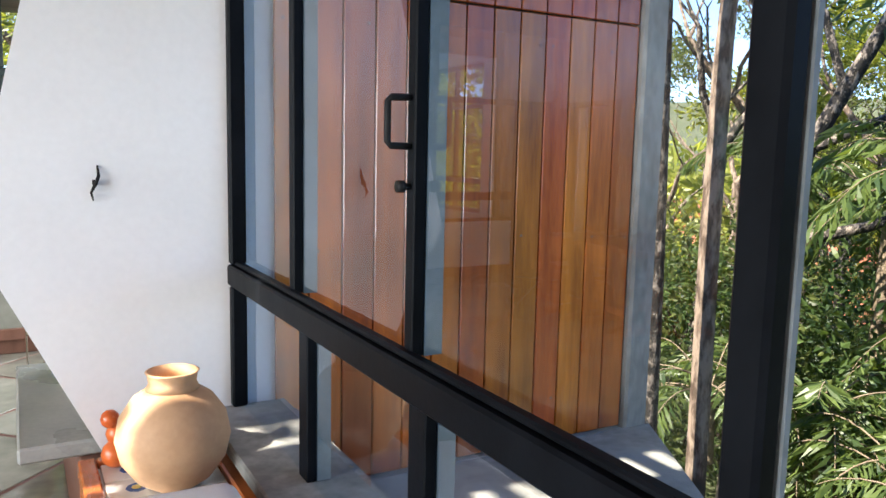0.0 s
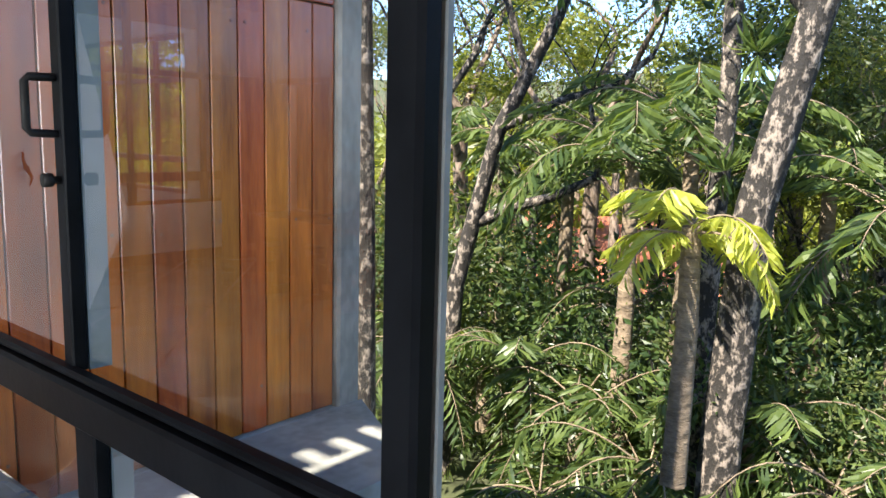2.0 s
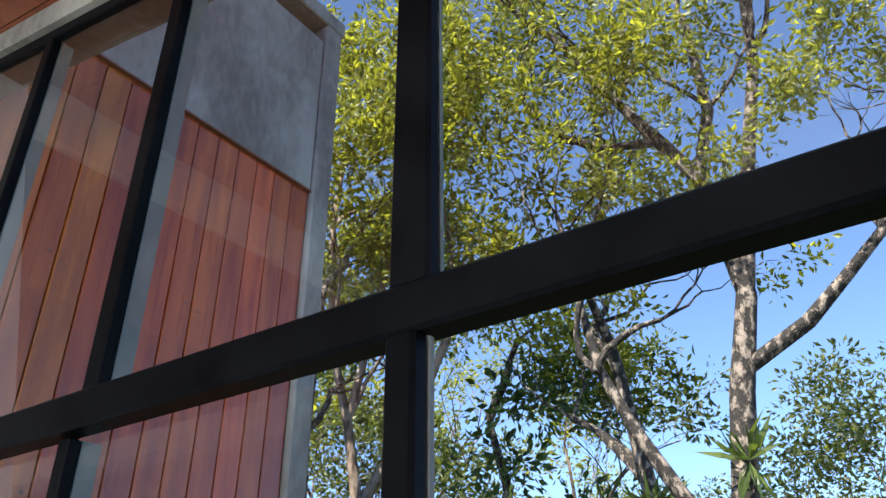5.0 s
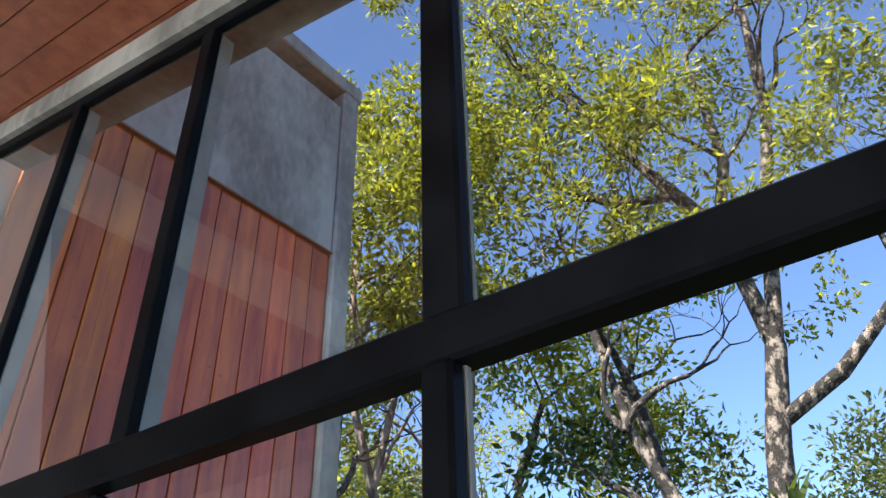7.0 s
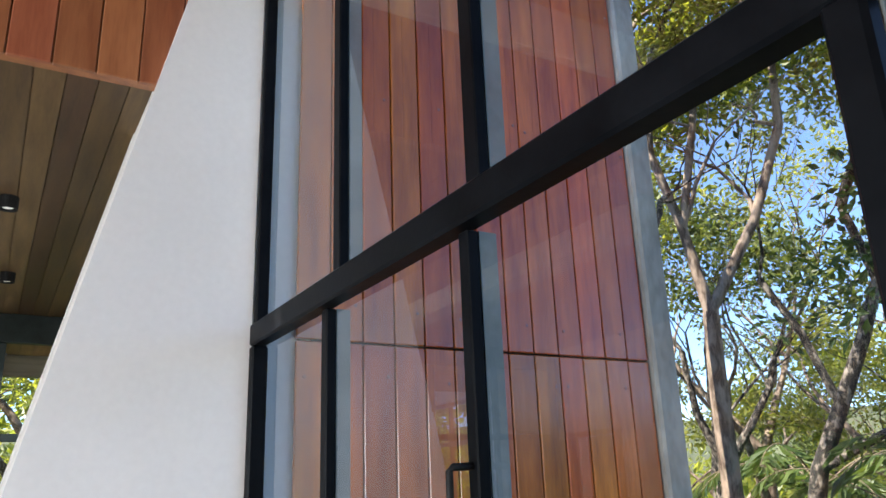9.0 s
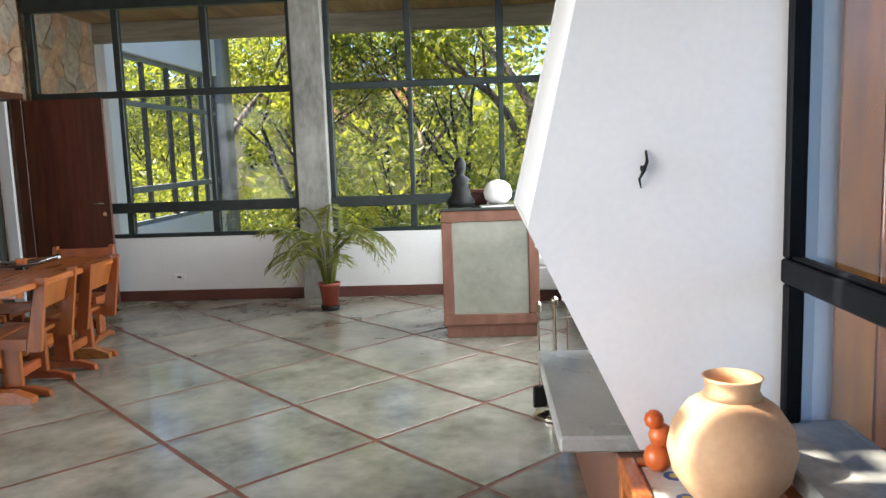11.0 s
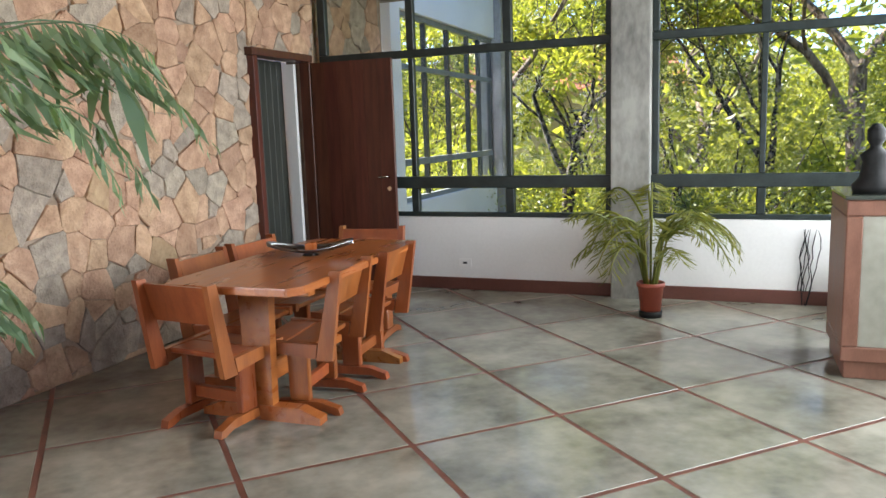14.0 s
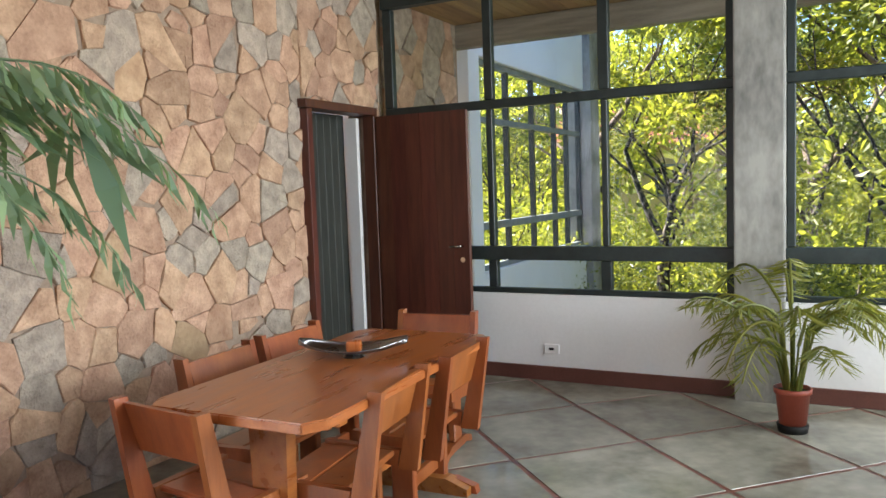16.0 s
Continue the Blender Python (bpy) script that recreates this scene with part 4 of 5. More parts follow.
bm = bmesh.new()
N = 20
grid = [[bm.verts.new(sling_point(-1 + 2 * i / N, j / N)) for j in range(N + 1)] for i in range(N + 1)]
for i in range(N):
    for j in range(N):
        bm.faces.new((grid[i][j], grid[i + 1][j], grid[i + 1][j + 1], grid[i][j + 1]))
bmesh.ops.solidify(bm, geom=list(bm.faces), thickness=0.007)
part("sling", bm, leather, sling, "", True)
edge = [sling_point(-1 + 2 * i / 30, 1.0) for i in range(31)]
part("piping", tube(bmesh.new(), [(x, y, z + 0.004) for x, y, z in edge], 0.004, 6), piping_mat, sling, "pale stitched piping", True)
for s in (-1, 1):
    part("piping", tube(bmesh.new(), [(x, y + 0.001, z + 0.004) for x, y, z in (sling_point(s, k / 16) for k in range(17))], 0.004, 6), piping_mat, sling, "pale stitched piping", True)
    part("frame_rod", tube(bmesh.new(), [(s * 0.36, 0.34, 0.50), (s * 0.16, -0.05, 0.02), (s * 0.22, -0.28, 0.01), (s * 0.34, -0.31, 0.38)], 0.008, 8), black_iron, sling, "", True)
bm = bmesh.new()
bmesh.ops.create_uvsphere(bm, u_segments=24, v_segments=14, radius=1.0)
for v in bm.verts:
    c = v.co
    sx, sy = (abs(c.x) ** 0.6) * (1 if c.x > 0 else -1), (abs(c.y) ** 0.6) * (1 if c.y > 0 else -1)
    v.co = Vector((sx * 0.27 - 0.02, sy * 0.24 - 0.02, 0.44 + c.z * 0.15))
cush = thing("pink_cushion", "plump bright pink cushion on the sling chair", "cushion", (0.58, -1.68, 0.0), 225)
part("cover", bm, pink, cush, "", True)

# ---- ground and distance ----
def ground_z(x, y):
    """The garden falls away east and north of the house and rises to hills far off."""
    d = math.hypot(max(x - 4.5, 0), max(y - 4.5, 0)) if (x > 4.5 or y > 4.5) else 0.0
    z = -0.7 - 2.6 * (1 - math.exp(-d / 5.0)) - 0.05 * min(d, 60)
    far = math.hypot(x, y)
    if far > 70:
        z += (far - 70) * 0.10 * (0.75 + 0.5 * noise.noise((x * 0.006, y * 0.006, 0.3)))
    return z + 0.25 * noise.noise((x * 0.25, y * 0.25, 1.7)) * min(1, d)


def axis_steps():
    a = [0.0]
    step = 1.0
    while a[-1] < 900:
        a.append(a[-1] + step)
        step *= 1.09
    return [-v for v in a[:0:-1]] + a


xs = axis_steps()
verts = [(x, y, min(ground_z(x, y), 160)) for x in xs for y in xs]
n = len(xs)
faces = [(i * n + j, (i + 1) * n + j, (i + 1) * n + j + 1, i * n + j + 1) for i in range(n - 1) for j in range(n - 1)]
gme = bpy.data.meshes.new("ground")
gme.from_pydata(verts, [], faces)
gme.materials.append(soil)
gme.shade_smooth()
tagged(new("ground", gme), "leaf-littered forest slope with low green growth", "ground", "", "structure")


# ---- plants ----
class Wood:
    """Collects branches and leaves of one tree."""

    def __init__(self, seed):
        self.r = random.Random(seed)
        self.bv, self.bf, self.lv, self.lf = [], [], [], []

    def limb(self, pts, radii, seg=6):
        base = None
        side = Vector((0.3, 0.9, 0.25))
        for i, p in enumerate(pts):
            d = (pts[min(i + 1, len(pts) - 1)] - pts[max(i - 1, 0)]).normalized()
            u = (side - d * side.dot(d)).normalized()
            v = d.cross(u)
            start = len(self.bv)
            for k in range(seg):
                a = 2 * math.pi * k / seg
                self.bv.append(tuple(p + (u * math.cos(a) + v * math.sin(a)) * radii[i] * (1 + 0.12 * self.r.uniform(-1, 1))))
            if base is not None:
                for k in range(seg):
                    self.bf.append((base + k, base + (k + 1) % seg, start + (k + 1) % seg, start + k))
            base = start

    def leaf(self, p, d, size, width=0.24):
        d = d.normalized()
        s = d.cross(Vector((self.r.uniform(-1, 1), self.r.uniform(-1, 1), self.r.uniform(-0.3, 1)))).normalized() * size * width
        up = d.cross(s).normalized() * size * 0.12
        k = len(self.lv)
        m = p + d * size * 0.5
        self.lv += [tuple(p), tuple(m + s + up), tuple(p + d * size), tuple(m - s + up)]
        self.lf.append((k, k + 1, k + 2, k + 3))

    def tuft(self, p, spread, count, size):
        for _ in range(count):
            d = Vector((self.r.gauss(0, 1), self.r.gauss(0, 1), self.r.gauss(0.25, 0.8)))
            if d.length < 0.05:
                continue
            q = p + d.normalized() * spread * self.r.random() ** 0.6
            self.leaf(q, d + Vector((0, 0, -0.15)), size * self.r.uniform(0.6, 1.25))

    def grow(self, p, d, radius, length, depth, leaves, size, spread, twist=0.5):
        pts, radii = [p.copy()], [radius]
        n = 4 if depth else 3
        q, dirn = p.copy(), d.normalized()
        for i in range(n):
            dirn = (dirn + Vector((self.r.uniform(-1, 1), self.r.uniform(-1, 1), self.r.uniform(-0.6, 0.8))) * twist * 0.5).normalized()
            q = q + dirn * length / n
            pts.append(q.copy())
            radii.append(radius * (1 - 0.42 * (i + 1) / n))
        self.limb(pts, radii, 6 if radius > 0.03 else 4)
        if depth == 0:
            self.tuft(q, spread, leaves, size)
            self.tuft(pts[-2], spread * 0.7, leaves // 3, size)
            return
        kids = 3 if self.r.random() < 0.55 else 2
        for k in range(kids):
            a = self.r.uniform(0, 6.28)
            side = Vector((math.cos(a), math.sin(a), self.r.uniform(-0.15, 0.6)))
            start = pts[-1] if k < 2 else pts[-2]
            self.grow(start, dirn * 0.75 + side * self.r.uniform(0.5, 0.9), radii[-1] * self.r.uniform(0.6, 0.82), length * self.r.uniform(0.62, 0.88),
                      depth - 1, leaves, size, spread, twist)

    def build(self, name, label, bark_m, leaf_m, at=(0, 0, 0), group="", category="tree"):
        t = thing(name, label, category, at, 0, group)
        if self.bv:
            cloud("trunk", self.bv, self.bf, bark_m, t, True)
        if self.lv:
            cloud("crown", self.lv, self.lf, leaf_m, t)
        return t


def forest_tree(seed, height, leaf_m, bark_m, leaves=32, size=0.13, spread=0.32, depth=4, label="slender forest tree with an open leafy crown", lean=0.08):
    w = Wood(seed)
    pts, radii = [], []
    q = Vector((0, 0, -0.4))
    r0 = height * 0.016
    for i in range(7):
        pts.append(q.copy())
        radii.append(r0 * (1 - 0.07 * i))
        q = q + Vector((w.r.uniform(-1, 1) * lean, w.r.uniform(-1, 1) * lean, 1)).normalized() * height * 0.075
    w.limb(pts, radii, 8)
    for k in range(3):
        a = 2.1 * k + w.r.uniform(0, 1)
        w.grow(pts[-1 - (k > 1)], Vector((math.cos(a) * 0.55, math.sin(a) * 0.55, 1)), radii[-1] * 0.75, height * 0.17, depth, leaves, size, spread)
    return w.build("forest_tree", label, bark_m, leaf_m, group="forest trees")


def bush(seed, leaf_m, count, radius, size, label="dense leafy shrub of the undergrowth"):
    w = Wood(seed)
    for k in range(7):
        a = k * 0.9 + w.r.uniform(0, 0.5)
        w.limb([Vector((0, 0, -0.2)), Vector((math.cos(a) * radius * 0.3, math.sin(a) * radius * 0.3, radius * 0.5)),
                Vector((math.cos(a) * radius * 0.6, math.sin(a) * radius * 0.6, radius * w.r.uniform(0.7, 1.2)))], [0.02, 0.014, 0.006], 4)
    for k in range(count // 40):
        a, e, rr = w.r.uniform(0, 6.28), w.r.uniform(-0.1, 1.0), radius * w.r.uniform(0.45, 1.0)
        c = Vector((math.cos(a) * rr, math.sin(a) * rr, 0.15 * radius + e * radius * 1.1))
        w.tuft(c, radius * w.r.uniform(0.12, 0.34), 40, size * w.r.choice((0.6, 0.8, 0.9, 1.4)))
    return w.build("shrub", label, bark, leaf_m, group="undergrowth", category="shrub")


def frond(w, p, out, length, droop, leaflets, leaf_len, width=0.09, rise=0.6):
    """A feathered palm leaf that arches from p towards out."""
    out = Vector(out).normalized()
    side = out.cross(Vector((0, 0, 1))).normalized()
    pts = []
    for i in range(leaflets + 1):
        k = i / leaflets
        pts.append(p + out * length * (k - 0.18 * k * k) + Vector((0, 0, 1)) * length * (rise * k - droop * k * k))
    w.limb(pts[::3] + [pts[-1]], [0.012 * (1 - 0.8 * j / (len(pts[::3]) + 1)) for j in range(len(pts[::3]) + 1)], 4)
    for i in range(2, leaflets + 1):
        k = i / leaflets
        d = (pts[i] - pts[i - 1]).normalized()
        ll = leaf_len * (0.45 + 1.1 * k * (1.25 - k)) if k < 0.95 else leaf_len * 0.5
        for s in (-1, 1):
            dirn = side * s * 0.85 + d * 0.55 + Vector((0, 0, -0.35 - 0.3 * w.r.random()))
            w.leaf(pts[i], dirn, ll * w.r.uniform(0.85, 1.1), width)


def palm(seed, trunk, fronds, length, leaf_m, label, leaf_len=0.42, leaflets=30, bark_m=None, droop=0.75):
    w = Wood(seed)
    top = Vector((0, 0, trunk))
    if trunk > 0.1:
        w.limb([Vector((0, 0, -0.5)), Vector((0.03, 0, trunk * 0.5)), top], [0.11, 0.085, 0.075], 10)
    for k in range(fronds):
        a = k * 2.4 + w.r.uniform(-0.3, 0.3)
        up = w.r.uniform(0.15, 1.1)
        frond(w, top + Vector((0, 0, w.r.uniform(-0.1, 0.1))), (math.cos(a), math.sin(a), 0), length * w.r.uniform(0.8, 1.1), droop * w.r.uniform(0.8, 1.25), leaflets, leaf_len, 0.07, up)
    return w.build("palm", label, bark_m or palm_bark, leaf_m, group="palms", category="palm")


def polar(bearing, dist, z, eye=(3.0, -3.9)):
    b = radians(bearing)
    return Vector((eye[0] + dist * math.sin(b), eye[1] + dist * math.cos(b), z))


# the big leaning tree beyond the open pane
w = Wood(21)
P = lambda b, e, d=6.2: polar(b, d, 1.53 + d * math.tan(radians(e)))
main = [P(71.3, -32), P(71.5, -20), P(72.4, -5), P(75.1, 7.7), P(76.3, 11), P(77.4, 18), P(79.2, 24.6)]
w.limb(main, [0.165, 0.155, 0.135, 0.115, 0.105, 0.10, 0.095], 12)
for ends, r in (([P(79.2, 24.6), P(77.4, 33), P(74.2, 36.5), P(71.7, 39.7), P(68, 43.5)], 0.085), ([P(79.2, 24.6), P(81.5, 33), P(83.9, 40.3), P(85, 47)], 0.075), ([P(77.9, 19.5), P(83, 22.5), P(86.5, 25.5), P(89.4, 27.4), P(92, 32)], 0.07),
                ([P(75.1, 7.7), P(72.9, 11), P(69.5, 15.5), P(67, 20.5), P(66.2, 26)], 0.075), ([P(77.4, 33), P(79.5, 38), P(79, 44)], 0.06), ([P(74.2, 36.5), P(70, 36), P(66, 38)], 0.05)):
    n = len(ends)
    w.limb([e + Vector((w.r.uniform(-0.1, 0.1), 0, w.r.uniform(-0.1, 0.1))) * (0 < i < n - 1) for i, e in enumerate(ends)], [r * (1 - 0.13 * i) for i in range(n)], 8)
    d = (ends[-1] - ends[-2]).normalized()
    w.grow(ends[-1], d, r * 0.6, 0.95, 5, 11, 0.085, 0.15, 0.95)
    w.grow(ends[-2], d + Vector((0.3, -0.5, 0.4)), r * 0.5, 0.8, 5, 10, 0.085, 0.15, 0.95)
    w.grow(ends[-2], d + Vector((-0.3, 0.6, 0.2)), r * 0.5, 0.8, 4, 12, 0.085, 0.16, 0.95)
w.build("leaning_tree", "large leaning tree with mottled bark and twisting limbs", bark, leaf_olive)
# its neighbour
w = Wood(5)
main = [P(69.5, -30, 7), P(69.8, -10, 7), P(70.2, 4, 7), P(70.0, 12, 7), P(68.8, 20, 7)]
w.limb(main, [0.12, 0.105, 0.09, 0.075, 0.06], 10)
for b in (60, 66, 72, 78):
    w.grow(main[-1 - (b > 70)], Vector((math.sin(radians(b)) * 0.3 + w.r.uniform(-0.7, 0.3), math.cos(radians(b)) + w.r.uniform(-0.4, 0.4), 1.0)), 0.06, 1.1, 4, 36, 0.098, 0.24, 0.9)
w.build("mottled_tree", "dark mottled tree hung with bromeliads", bark, leaf_olive)
# the pale forked tree near the planked wall
w = Wood(9)
P2 = lambda b, e, d=7.0: polar(b, d, 1.4 + d * math.tan(radians(e)), (2.87, -3.8))
main = [P2(49.8, -30), P2(49.7, -5), P2(49.7, 6), P2(49.9, 12)]
w.limb(main, [0.10, 0.09, 0.08, 0.072], 10)
for ends, r in (([P2(49.9, 12), P2(48.8, 18), P2(47.2, 23.5), P2(46.6, 32), P2(47.5, 40)], 0.06), ([P2(49.9, 12), P2(53.8, 18), P2(56.5, 24), P2(57, 31), P2(55.1, 37), P2(60, 45)], 0.055), ([P2(48.8, 18), P2(50.5, 25), P2(52, 32)], 0.04)):
    w.limb(ends, [r * (1 - 0.15 * i) for i in range(len(ends))], 8)
    for e in ends[1:]:
        w.grow(e, Vector((w.r.uniform(-0.6, 0.6), w.r.uniform(-0.8, 0.8), 0.7)), r * 0.45, 0.85, 4, 36, 0.095, 0.22, 0.9)
w.build("pale_forked_tree", "pale-barked forked tree with a light crown", bark_pale, leaf_olive)
# mottled trunk that stands just past the wing's corner
w = Wood(31)
main = [P(44.8, -34, 6.4), P(44.6, -8, 6.4), P(44.2, 6, 6.4), P(44.0, 16, 6.4), P(44.6, 26, 6.4)]
w.limb(main, [0.10, 0.09, 0.085, 0.075, 0.055], 10)
w.grow(main[-1], Vector((0.3, 0.1, 1)), 0.05, 1.0, 4, 46, 0.095, 0.28, 0.8)
w.grow(main[-2], Vector((0.5, -0.6, 0.8)), 0.035, 0.9, 4, 26, 0.08, 0.28, 0.8)
w.build("lichened_tree", "thin tree with lichen-blotched trunk", bark, leaf_olive)
# the dark curved limb low across the view
w = Wood(41)
for ends, r in (([P(50, -34, 9), P(51.4, -11.6, 9), P(54.2, 0, 9), P(58.2, 8.2, 9), P(59.8, 12, 9), P(58.5, 17, 9)], 0.12), ([P(52.4, -7, 9), P(55.5, -5.6, 9), P(58.5, -4.7, 9), P(61.5, -3.2, 9)], 0.075), ([P(54.2, 0, 9), P(58.9, 2.4, 9), P(62.5, 3.4, 9), P(65, 5.5, 9)], 0.05), ([P(56.2, 4, 9), P(54.6, 9, 9), P(52.5, 13, 9)], 0.05)):
    w.limb(ends, [r * (1 - 0.13 * i) for i in range(len(ends))], 8)
    w.grow(ends[-1], Vector((0.3, -0.3, 1)), r * 0.5, 1.1, 3, 26, 0.14, 0.42, 0.6)
w.build("curved_tree", "dark curving tree with bare crossing limbs", bark, leaf_dark)

# bromeliad and fern tufts on the mottled tree
for b, e, d in ((71.8, 5.5, 6.7), (70.2, 10.5, 6.75), (77.0, 13.5, 6.0), (70.3, -2.5, 6.8)):
    w = Wood(int(b * 10 + e))
    for k in range(26):
        a = w.r.uniform(0, 6.28)
        w.leaf(Vector((0, 0, 0)), Vector((math.cos(a), math.sin(a), w.r.uniform(0.2, 1.4))), w.r.uniform(0.25, 0.42), 0.06)
    for k in range(20):
        a = w.r.uniform(0, 6.28)
        w.leaf(Vector((0, 0, -0.02)), Vector((math.cos(a) * 0.6, math.sin(a) * 0.6, -1)), w.r.uniform(0.2, 0.4), 0.05)
    w.build("bromeliad", "spiky green bromeliad growing on a tree", bark, leaf_palm, tuple(P(b, e, d)), category="bromeliad")

# palms in the garden
pa = palm(2, 2.6, 15, 1.7, leaf_palm, "feathery green palm in the garden")
pa.matrix_basis = Matrix.Translation(polar(64, 7.8, -1.4))
for b, d, z, s in ((59.5, 10.5, -2.0, 1.1), (68.0, 8.3, -1.2, 1.05), (82, 8.0, -2.1, 1.1), (54.5, 12, -1.9, 1.2), (88, 9.5, -2.0, 1.2), (75, 12, -1.5, 1.2), (77, 9.0, -1.6, 1.0)):
    copy_thing(pa, Matrix.Translation(polar(b, d, z)) @ pose(0, 0, 0, 0, 0, b * 37)).scale = (s, s, s)
gold = palm(7, 1.5, 10, 0.8, leaf_sunlit, "young palm with sunlight painted into its fronds as yellow", 0.36, 30, droop=0.75)
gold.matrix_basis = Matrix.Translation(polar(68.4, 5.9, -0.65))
low = palm(12, 0.3, 12, 1.3, leaf_palm, "low arching garden palm", 0.34, 26)
low.matrix_basis = Matrix.Translation(polar(64, 7.0, -2.2))
for b, d, z in ((66.5, 6.6, -1.7), (61, 7.4, -1.5), (57, 8.2, -1.3), (54, 9.0, -1.6), (73, 7.0, -1.3), (79, 6.6, -1.6), (64, 9.5, -0.9), (86, 7.2, -1.7), (76, 9.4, -0.8), (49, 8.6, -1.4), (58.5, 6.4, -2.0), (69, 7.6, -2.3), (59, 8.5, -2.4), (80, 7.0, -2.5), (75, 8.4, -2.4), (87, 8.0, -2.4), (55, 9.5, -2.6)):
    copy_thing(low, Matrix.Translation(polar(b, d, z)) @ pose(0, 0, 0, 0, 0, b * 23))
np_ = copy_thing(low, pose(4.2, 6.2, 0.3, 0, 0, 40))
np_.scale = (1.2, 1.2, 1.2)

# the forest: several grown trees, repeated
kinds = [forest_tree(101, 11, leaf_green, bark), forest_tree(102, 13, leaf_bright, bark_pale), forest_tree(103, 9, leaf_bright, bark, 38, 0.135, 0.36),
         forest_tree(104, 12, leaf_green, bark_pale, 32, 0.125, 0.33)]
spots_e = [(48.5, 12), (52, 15), (57, 16), (61, 13), (66, 14.5), (70, 18), (75, 15), (80, 13), (85, 15), (90, 12), (96, 14), (50, 22), (56, 24), (63, 22), (68, 26), (74, 24), (80, 22), (87, 24), (93, 22), (45, 17), (42, 24), (60, 32), (72, 34), (84, 34), (52, 34)]
for i, (b, d) in enumerate(spots_e):
    p = polar(b, d, 0)
    m = Matrix.Translation((p.x, p.y, ground_z(p.x, p.y))) @ pose(0, 0, 0, 0, 0, RND.uniform(0, 360))
    k = kinds[i % 4]
    if i < 4:
        k.matrix_basis = m
    else:
        c = copy_thing(k, m)
        s = RND.uniform(0.6, 0.8) if d < 20 else RND.uniform(0.75, 1.0)
        c.scale = (s, s, s)
for b, d, s, k in ((72, 11.5, 0.62, 2), (78, 10.5, 0.6, 0), (83, 11, 0.66, 3), (88, 10, 0.58, 2), (93, 10.5, 0.7, 0), (66, 12.5, 0.6, 1), (80.5, 12, 0.8, 0), (85, 13, 0.9, 2), (90, 12, 0.85, 3), (95, 13, 0.9, 0)):
    p = polar(b, d, 0)
    copy_thing(kinds[k], Matrix.Translation((p.x, p.y, ground_z(p.x, p.y))) @ pose(0, 0, 0, 0, 0, b * 41)).scale = (s, s, s)
spots_n = [(-3.5, 14), (-1.2, 12), (0.6, 13.5), (2.2, 11.5), (3.9, 13), (5.5, 11), (-5.5, 17), (-2, 18), (1, 19), (4, 18), (7, 16), (-8, 22), (-3, 25), (2, 25), (7, 24), (10, 19), (12, 25), (8, 9.5)]
for i, (x, y) in enumerate(spots_n):
    c = copy_thing(kinds[(1, 2, 0, 2)[i % 4]], Matrix.Translation((x, y, ground_z(x, y) - 0.6)) @ pose(0, 0, 0, 0, 0, RND.uniform(0, 360)))
    s = RND.uniform(0.8, 1.15)
    c.scale = (s, s, s)
shrubs = [bush(201, leaf_green, 9600, 1.5, 0.068), bush(202, leaf_bright, 8800, 1.4, 0.064), bush(203, leaf_dark, 9600, 1.3, 0.07)]
for i in range(64):
    if i < 34:
        p = polar(RND.uniform(40, 100), RND.uniform(8, 24), 0)
        x, y, lift = p.x, p.y, RND.uniform(-0.2, 0.5)
    else:
        x, y, lift = RND.uniform(-5, 9), RND.uniform(9, 19), RND.uniform(0.2, 1.6)
    m = Matrix.Translation((x, y, ground_z(x, y) + lift)) @ pose(0, 0, 0, 0, 0, RND.uniform(0, 360))
    if i < 3:
        shrubs[i].matrix_basis = m
    else:
        c = copy_thing(shrubs[(2, 0, 2)[i % 3]] if i < 34 else shrubs[(1, 0, 1)[i % 3]], m)
        s = RND.uniform(0.8, 1.7)
        c.scale = (s, s, s)

# far wooded hills as one mass of clumps
w = Wood(77)
for i in range(2600):
    a, d = w.r.uniform(-0.9, 2.2), w.r.uniform(32, 130)
    x, y = d * math.sin(a), d * math.cos(a)
    z = ground_z(x, y)
    w.tuft(Vector((x, y, z + w.r.uniform(0.5, 6.0))), 2.4, 18, 1.2)
for i in range(1500):
    x, y = w.r.uniform(-26, 30), w.r.uniform(23, 58)
    w.tuft(Vector((x, y, ground_z(x, y) + w.r.random() ** 1.3 * (0.5 + 0.36 * y))), 1.7, 26, 0.62)
for i in range(700):
    p = polar(w.r.uniform(40, 100), w.r.uniform(26, 50), 0)
    w.tuft(Vector((p.x, p.y, ground_z(p.x, p.y) + w.r.uniform(0.3, 5.5))), 1.8, 26, 0.6)
woods = w.build("far_woods", "dense far woods on the hillside", bark, leaf_bright, category="woods")
woods["kind"] = "stuff"


# ---- far houses among the trees ----
def far_house(name, at, turn, wall_m, label):
    h = thing(name, label, "house", at, turn)
    part("wall", boxed((-4, -3, -3.5), (4, 3, 2.6)), wall_m, h)
    part("roof", prism(bmesh.new(), [(-3.7, 2.6), (3.7, 2.6), (0, 4.6)], 0, -4.6, 4.6), roof_tile, h, "terracotta tiled roof")
    for x in (-2.6, 0.0, 2.6):
        wd = part("window", boxed((x - 0.6, -3.06, 0.5), (x + 0.6, -3.0, 1.8), 0.01), steel_out, h)
        part("pane", boxed((x - 0.5, -3.08, 0.6), (x + 0.5, -3.062, 1.7)), black_iron, wd)
    return h


far_house("far_house", (-5.6, 33, 0.3), 20, yellow_wall, "ochre house with a terracotta roof among trees")
far_house("white_house", tuple(polar(64.3, 28, -5.9)), -70, white, "white house with a terracotta roof below the trees")
far_house("red_roof_house", tuple(polar(52.6, 40, -5.2)), -50, white, "far white house with a red tiled roof")

